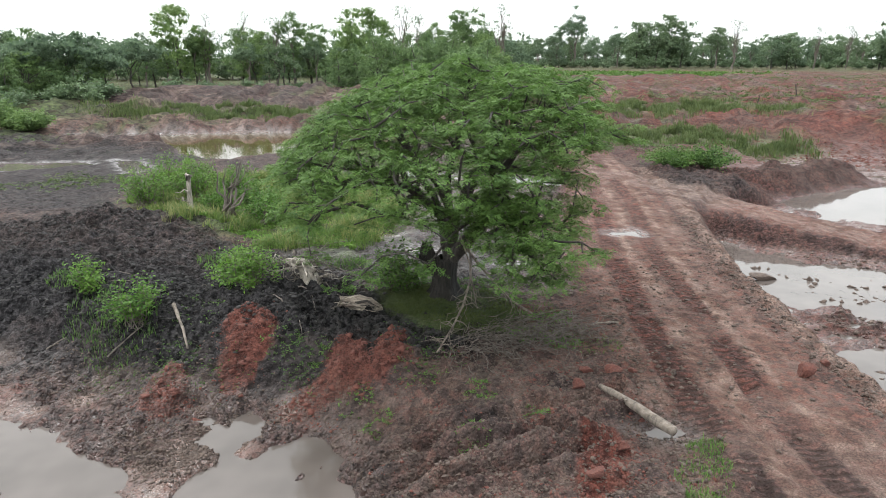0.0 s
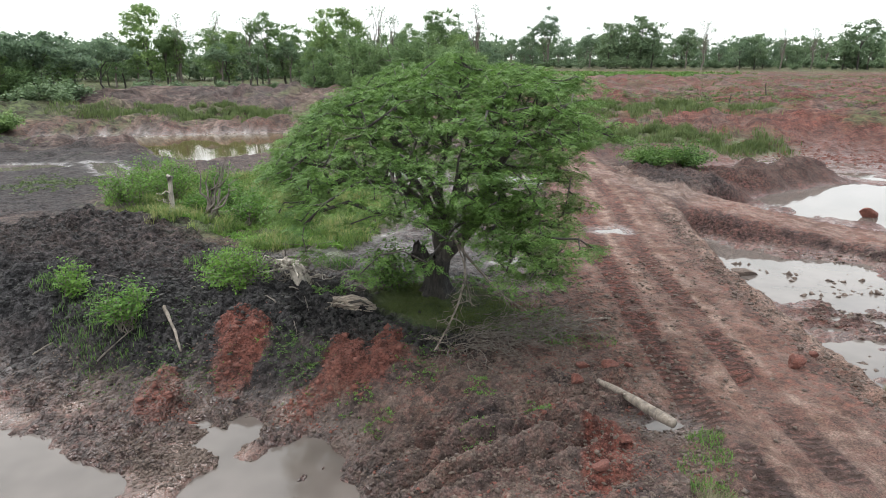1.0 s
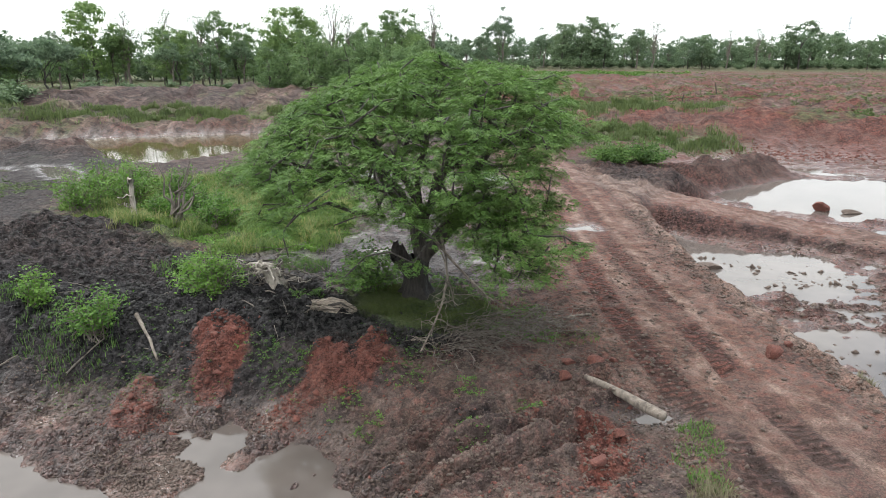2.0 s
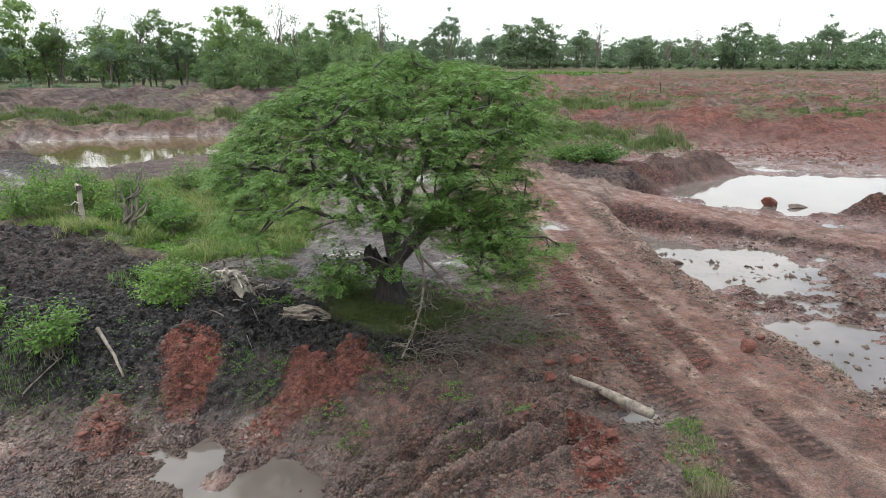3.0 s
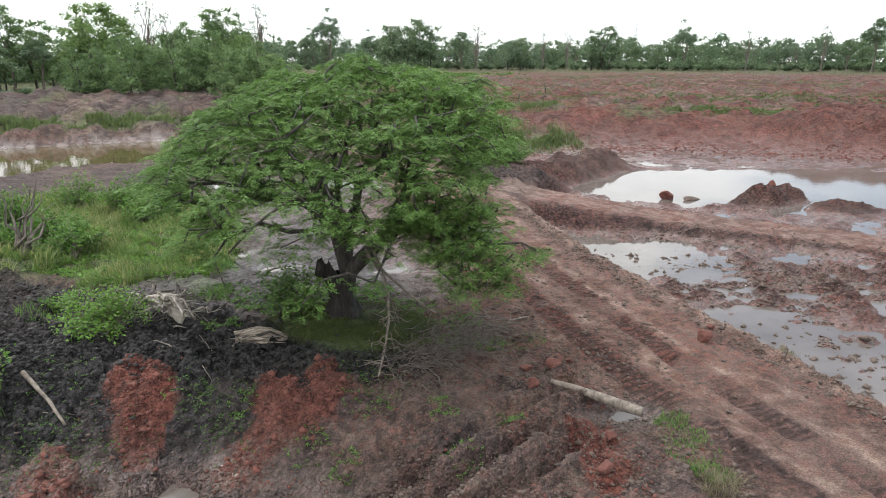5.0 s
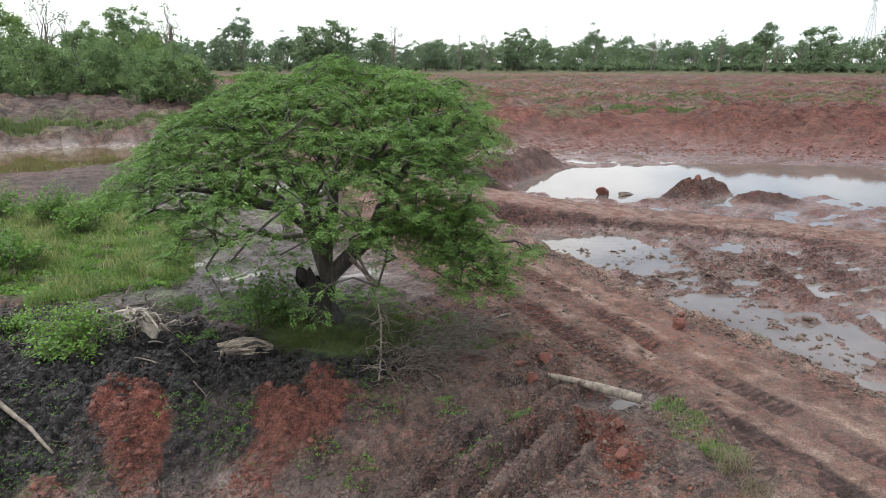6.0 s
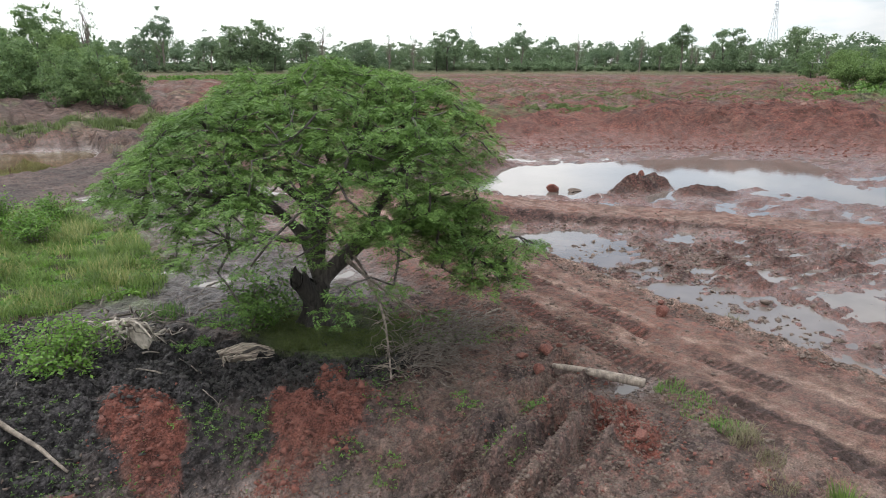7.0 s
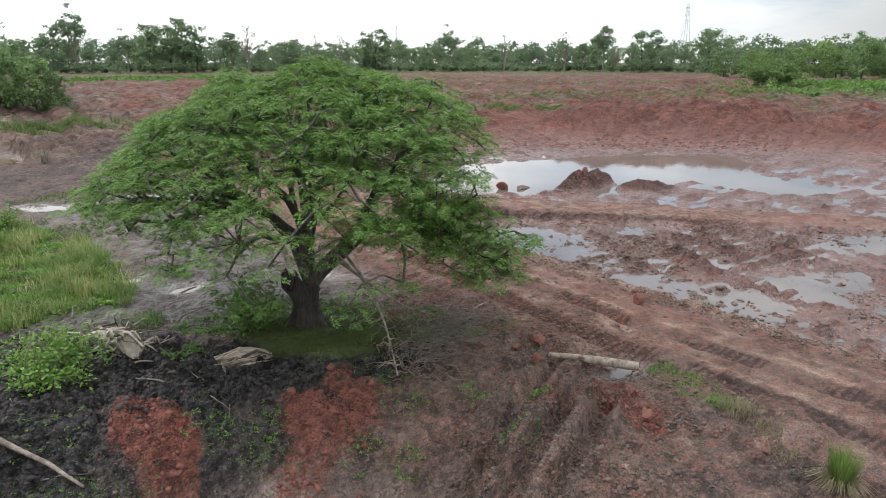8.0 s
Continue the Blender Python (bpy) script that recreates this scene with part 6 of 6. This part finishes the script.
rock(29.6, 37.8, 0.9, 0.35, 0.2, ROCK_BROWN, "low mud block in the pond", z=-0.78)
rock(35.3, 36.0, 0.35, 0.3, 0.45, ROCK_RED, "clay block on top of the mud island")
rock(2.95, 10.6, 0.26, 0.18, 0.12, ROCK_RED, "flat red clay block", 0.8)
rock(3.7, 11.5, 0.16, 0.14, 0.1, ROCK_RED, "small red clay block")
rock(2.2, 12.6, 0.08, 0.07, 0.06, ROCK_RED, "small red clay block")
rock(14.7, 27.9, 0.75, 0.42, 0.2, ROCK_BROWN, "mud clod standing in shallow water", z=-0.74)


def clods(name, seed, count, where, lo, hi, mat, label, level=-9.0):
    """Loose crumbs of earth strewn over a patch of ground."""
    rng = np.random.default_rng(seed)
    x, y = where(rng, count)
    z = np.maximum(heights(x, y), level)
    base = np.array([(1, 0, 0), (0, 1, 0), (-1, 0, 0), (0, -1, 0), (0, 0, 1), (0, 0, -1)], float)
    faces = np.array([(0, 1, 4), (1, 2, 4), (2, 3, 4), (3, 0, 4), (1, 0, 5), (2, 1, 5), (3, 2, 5), (0, 3, 5)])
    n, k = len(x), len(base)
    s = lo + (hi - lo) * rng.random(n) ** 3
    a = rng.uniform(0, 2 * np.pi, n)
    P = base[None] * (1.1 + 0.25 * rng.normal(0, 1, (n, k, 1))) + 0.3 * rng.normal(0, 1, (n, k, 3))
    P = P * np.stack([s * rng.uniform(0.8, 1.3, n), s * rng.uniform(0.8, 1.3, n), s * rng.uniform(0.5, 0.9, n)], 1)[:, None]
    c, sn = np.cos(a)[:, None], np.sin(a)[:, None]
    P = np.stack([c * P[..., 0] - sn * P[..., 1], sn * P[..., 0] + c * P[..., 1], P[..., 2]], -1)
    P += np.stack([x, y, z + 0.15 * s], 1)[:, None]
    F = (faces[None] + (np.arange(n) * k)[:, None, None]).reshape(-1, 3)
    return tagged(part(name, grid_mesh(name, P.reshape(-1, 3), F), mat, smooth=False), label, "clods", kind="stuff")


RED_HEAPS = [(-5.75, 17.6, -5.55, 17.0, 0.4), (-5.5, 16.8, -5.75, 15.8, 0.28), (-2.65, 16.2, -2.55, 15.5, 0.27), (-1.4, 16.5, -1.45, 15.3, 0.28), (-2.4, 15.2, -1.7, 15.0, 0.26), (-3.1, 15.0, -3.8, 14.5, 0.32), (-7.4, 15.4, -7.2, 14.8, 0.36)]
clods("red_clods", 501, 9000, near_lines(RED_HEAPS + [(3.5, 11.9, 3.3, 10.8, 0.4)]), 0.006, 0.035, ROCK_RED, "crumbled red clay on the dumped heaps")
clods("red_blocks", 511, 260, near_lines(RED_HEAPS), 0.035, 0.12, ROCK_RED, "larger red clay lumps on the dumped heaps")
clods("dark_clods", 502, 15000, near_lines([(-20, 26, -13, 25, 1.6), (-12, 23, -7, 22.5, 1.2), (-22, 29, -14, 28, 1.5), (-10, 26, -7, 24.5, 0.8), (-15, 21.2, -10, 19.6, 0.9), (-10, 19.6, -5.5, 19.2, 0.9), (-5.5, 19.2, -2.4, 17.8, 0.7), (-2.4, 17.3, 0.4, 16.5, 0.35), (-12, 19, -6, 17.5, 0.9), (-12.5, 29.5, -18, 27.5, 1.2)]), 0.012, 0.075, ROCK_DARK, "dark crumbled loam on the heaps")
clods("mud_clods", 503, 13000, near_lines([(-12, 16.6, -7, 15, 0.7), (-7, 15, -2, 13.5, 0.6), (-7.5, 13.6, -6.0, 12.2, 0.4), (-6, 14.5, -5.6, 12.4, 0.35), (-2.4, 11.8, 4.2, 14.0, 0.5), (-1.4, 10.5, 4.2, 12.4, 0.5), (0, 9, 4, 11, 0.7), (0, 15.5, 4, 15, 0.5)]),
      0.01, 0.055, ROCK_BROWN, "brown crumbs of mud")
clods("slope_clods", 507, 7000, in_poly([(-3.5, 14.2), (-0.5, 16.2), (4.6, 15.6), (5.2, 11.5), (5.4, 7), (-1.5, 7), (-1, 11)], -0.35, 1.1), 0.008, 0.034, ROCK_BROWN, "brown crumbs on the churned slope")
clods("slope_red_crumbs", 508, 1800, in_poly([(-3.5, 14.2), (-0.5, 16.2), (4.6, 15.6), (5.2, 11.5), (5.4, 7), (-1.5, 7), (-1, 11)], 0.1, 1.6), 0.008, 0.05, ROCK_RED, "red crumbs on the churned slope")
clods("road_clods", 504, 5000, near_lines([(9.9, 8, 10.6, 20, 0.35), (10.6, 20, 12.2, 32, 0.4), (5.0, 9, 5.2, 22, 0.4), (6, 12, 9, 25, 1.2)]), 0.01, 0.07, ROCK_BROWN, "crumbs of earth along the track")
clods("pit_clods", 505, 7000, near_lines([(14, 22.2, 22, 20.4, 0.5), (14.5, 23, 23, 21.4, 0.5), (17, 20.6, 29, 17.6, 0.7), (20, 23.5, 30, 20.5, 0.9), (13.2, 14, 18, 18, 1.0), (15.5, 27, 19, 25.5, 0.6), (13, 12, 20, 21, 1.6), (17, 20, 22, 25, 1.4), (16, 31, 22, 29, 0.9), (22, 29, 30, 22, 1.2), (20, 14, 30, 22, 3.0), (18, 9, 24, 12, 1.0), (29, 35, 37, 34, 1.2)]), 0.015, 0.10, ROCK_BROWN, "red mud clods strewn over the pit floor")
clods("pool_clods", 512, 420, near_lines([(15, 28.5, 19.5, 26.6, 0.7), (16, 25.2, 20.4, 25.4, 0.5), (14.2, 18.5, 17.5, 16.2, 0.8), (13.6, 14.5, 17.4, 15.2, 0.7), (14.4, 13.2, 16.6, 12.4, 0.5), (30, 15.5, 35, 14, 1.0)]), 0.03, 0.17, ROCK_BROWN, "mud clods standing in the shallow pools", PIT_WATER - 0.02)
clods("bank_clods", 506, 4000, near_lines([(36, 66, 48, 60, 2.5), (48, 60, 60, 50, 2.5), (60, 50, 72, 36, 2.5), (66, 58, 84, 45, 2.5)]), 0.04, 0.16, ROCK_RED, "red clay rubble on the far bank")


# ---------------------------------------------------------------- pylons and marker post
def pylon(x, y, tall):
    m, nt, bsdf = material("galvanised_steel")
    bsdf.inputs["Base Color"].default_value = (0.42, 0.44, 0.46, 1)
    bsdf.inputs["Metallic"].default_value, bsdf.inputs["Roughness"].default_value = 0.6, 0.6
    ob = empty("power_pylon", (x, y, height(x, y) - 1), "grey steel lattice power pylon behind the wood", "pylon", "pylons")
    half = lambda f: tall * (0.085 * (1 - f) ** 1.3 + 0.012)
    levels = np.linspace(0, 1, 10)
    for sx, sy in ((1, 1), (1, -1), (-1, 1), (-1, -1)):
        P = np.array([[sx * half(f), sy * half(f), tall * f] for f in levels])
        part("leg", grid_mesh("leg", *tube(P, np.full(10, 0.16), 4)), m, ob)
    pieces = []
    for f, g in zip(levels, levels[1:]):
        for sx, sy, tx, ty in ((1, 1, -1, 1), (-1, 1, 1, 1), (1, -1, -1, -1), (-1, -1, 1, -1), (1, 1, 1, -1), (1, -1, 1, 1), (-1, 1, -1, -1), (-1, -1, -1, 1)):
            pieces.append(tube(np.array([[sx * half(f), sy * half(f), tall * f], [tx * half(g), ty * half(g), tall * g]]), [0.09, 0.09], 4))
    part("bracing", grid_mesh("bracing", *merged(pieces)), m, ob)
    for f in (0.72, 0.82, 0.92):
        part("cross_arm", grid_mesh("cross_arm", *tube(np.array([[-tall * 0.11, 0, tall * f], [0, 0, tall * (f + 0.02)], [tall * 0.11, 0, tall * f]]), [0.1, 0.25, 0.1], 4)), m, ob)


pylon(497, 280, 50)
pylon(545, 720, 52)


def stake(x, y, tall, lean, wood, label):
    """A leaning wooden stake."""
    rng = np.random.default_rng(int(1000 + x))
    P = np.array([[lean * t, 0.3 * lean * t, tall * t - 0.25 * (t == 0)] for t in np.linspace(0, 1, 5)])
    ob = part("stake", grid_mesh("stake", *tube(P, np.linspace(0.09, 0.07, 5), 7, 0.1, rng)), wood)
    ob.location = (x, y, height(x, y))
    return tagged(ob, label, "post", "stakes in the field")


stake(54.3, 101.2, 2.0, -0.5, BARK, "dark leaning wooden stake in the bare field")
stake(44.0, 92.0, 1.4, 0.2, BARK, "dark short wooden stake in the bare field")


def marker_post(x, y):
    m, nt, bsdf = material("white_cloth")
    nt.links.new(blend(nt, speck(nt, 12.0, 3), (0.45, 0.45, 0.44), (0.72, 0.72, 0.70)), bsdf.inputs["Base Color"])
    rng = np.random.default_rng(611)
    ob = empty("marker_post", (x, y, height(x, y)), "thin upright marker post with a white rag on top", "post")
    part("pole", grid_mesh("pole", *tube(np.array([[0, 0, -0.2], [0.02, 0, 0.8], [0.0, 0, 1.6]]), [0.035, 0.03, 0.025], 7, 0.05, rng)), BARK, ob)
    part("rag", grid_mesh("rag", *tube(np.array([[-0.35, 0, 1.5], [-0.1, 0.03, 1.66], [0.12, 0, 1.64], [0.32, -0.02, 1.5]]), [0.05, 0.15, 0.14, 0.05], 8, 0.3, rng)), m, ob, "white rag")
    part("board", grid_mesh("board", *tube(np.array([[-0.7, -0.3, 0.05], [0, -0.32, 0.07], [0.7, -0.36, 0.05]]), [0.05, 0.06, 0.05], 6, 0.1, rng)), BARK, ob)


marker_post(14.0, 57.0)
dead_shrub(1.7, 66.8, 1.3, 621, 14)
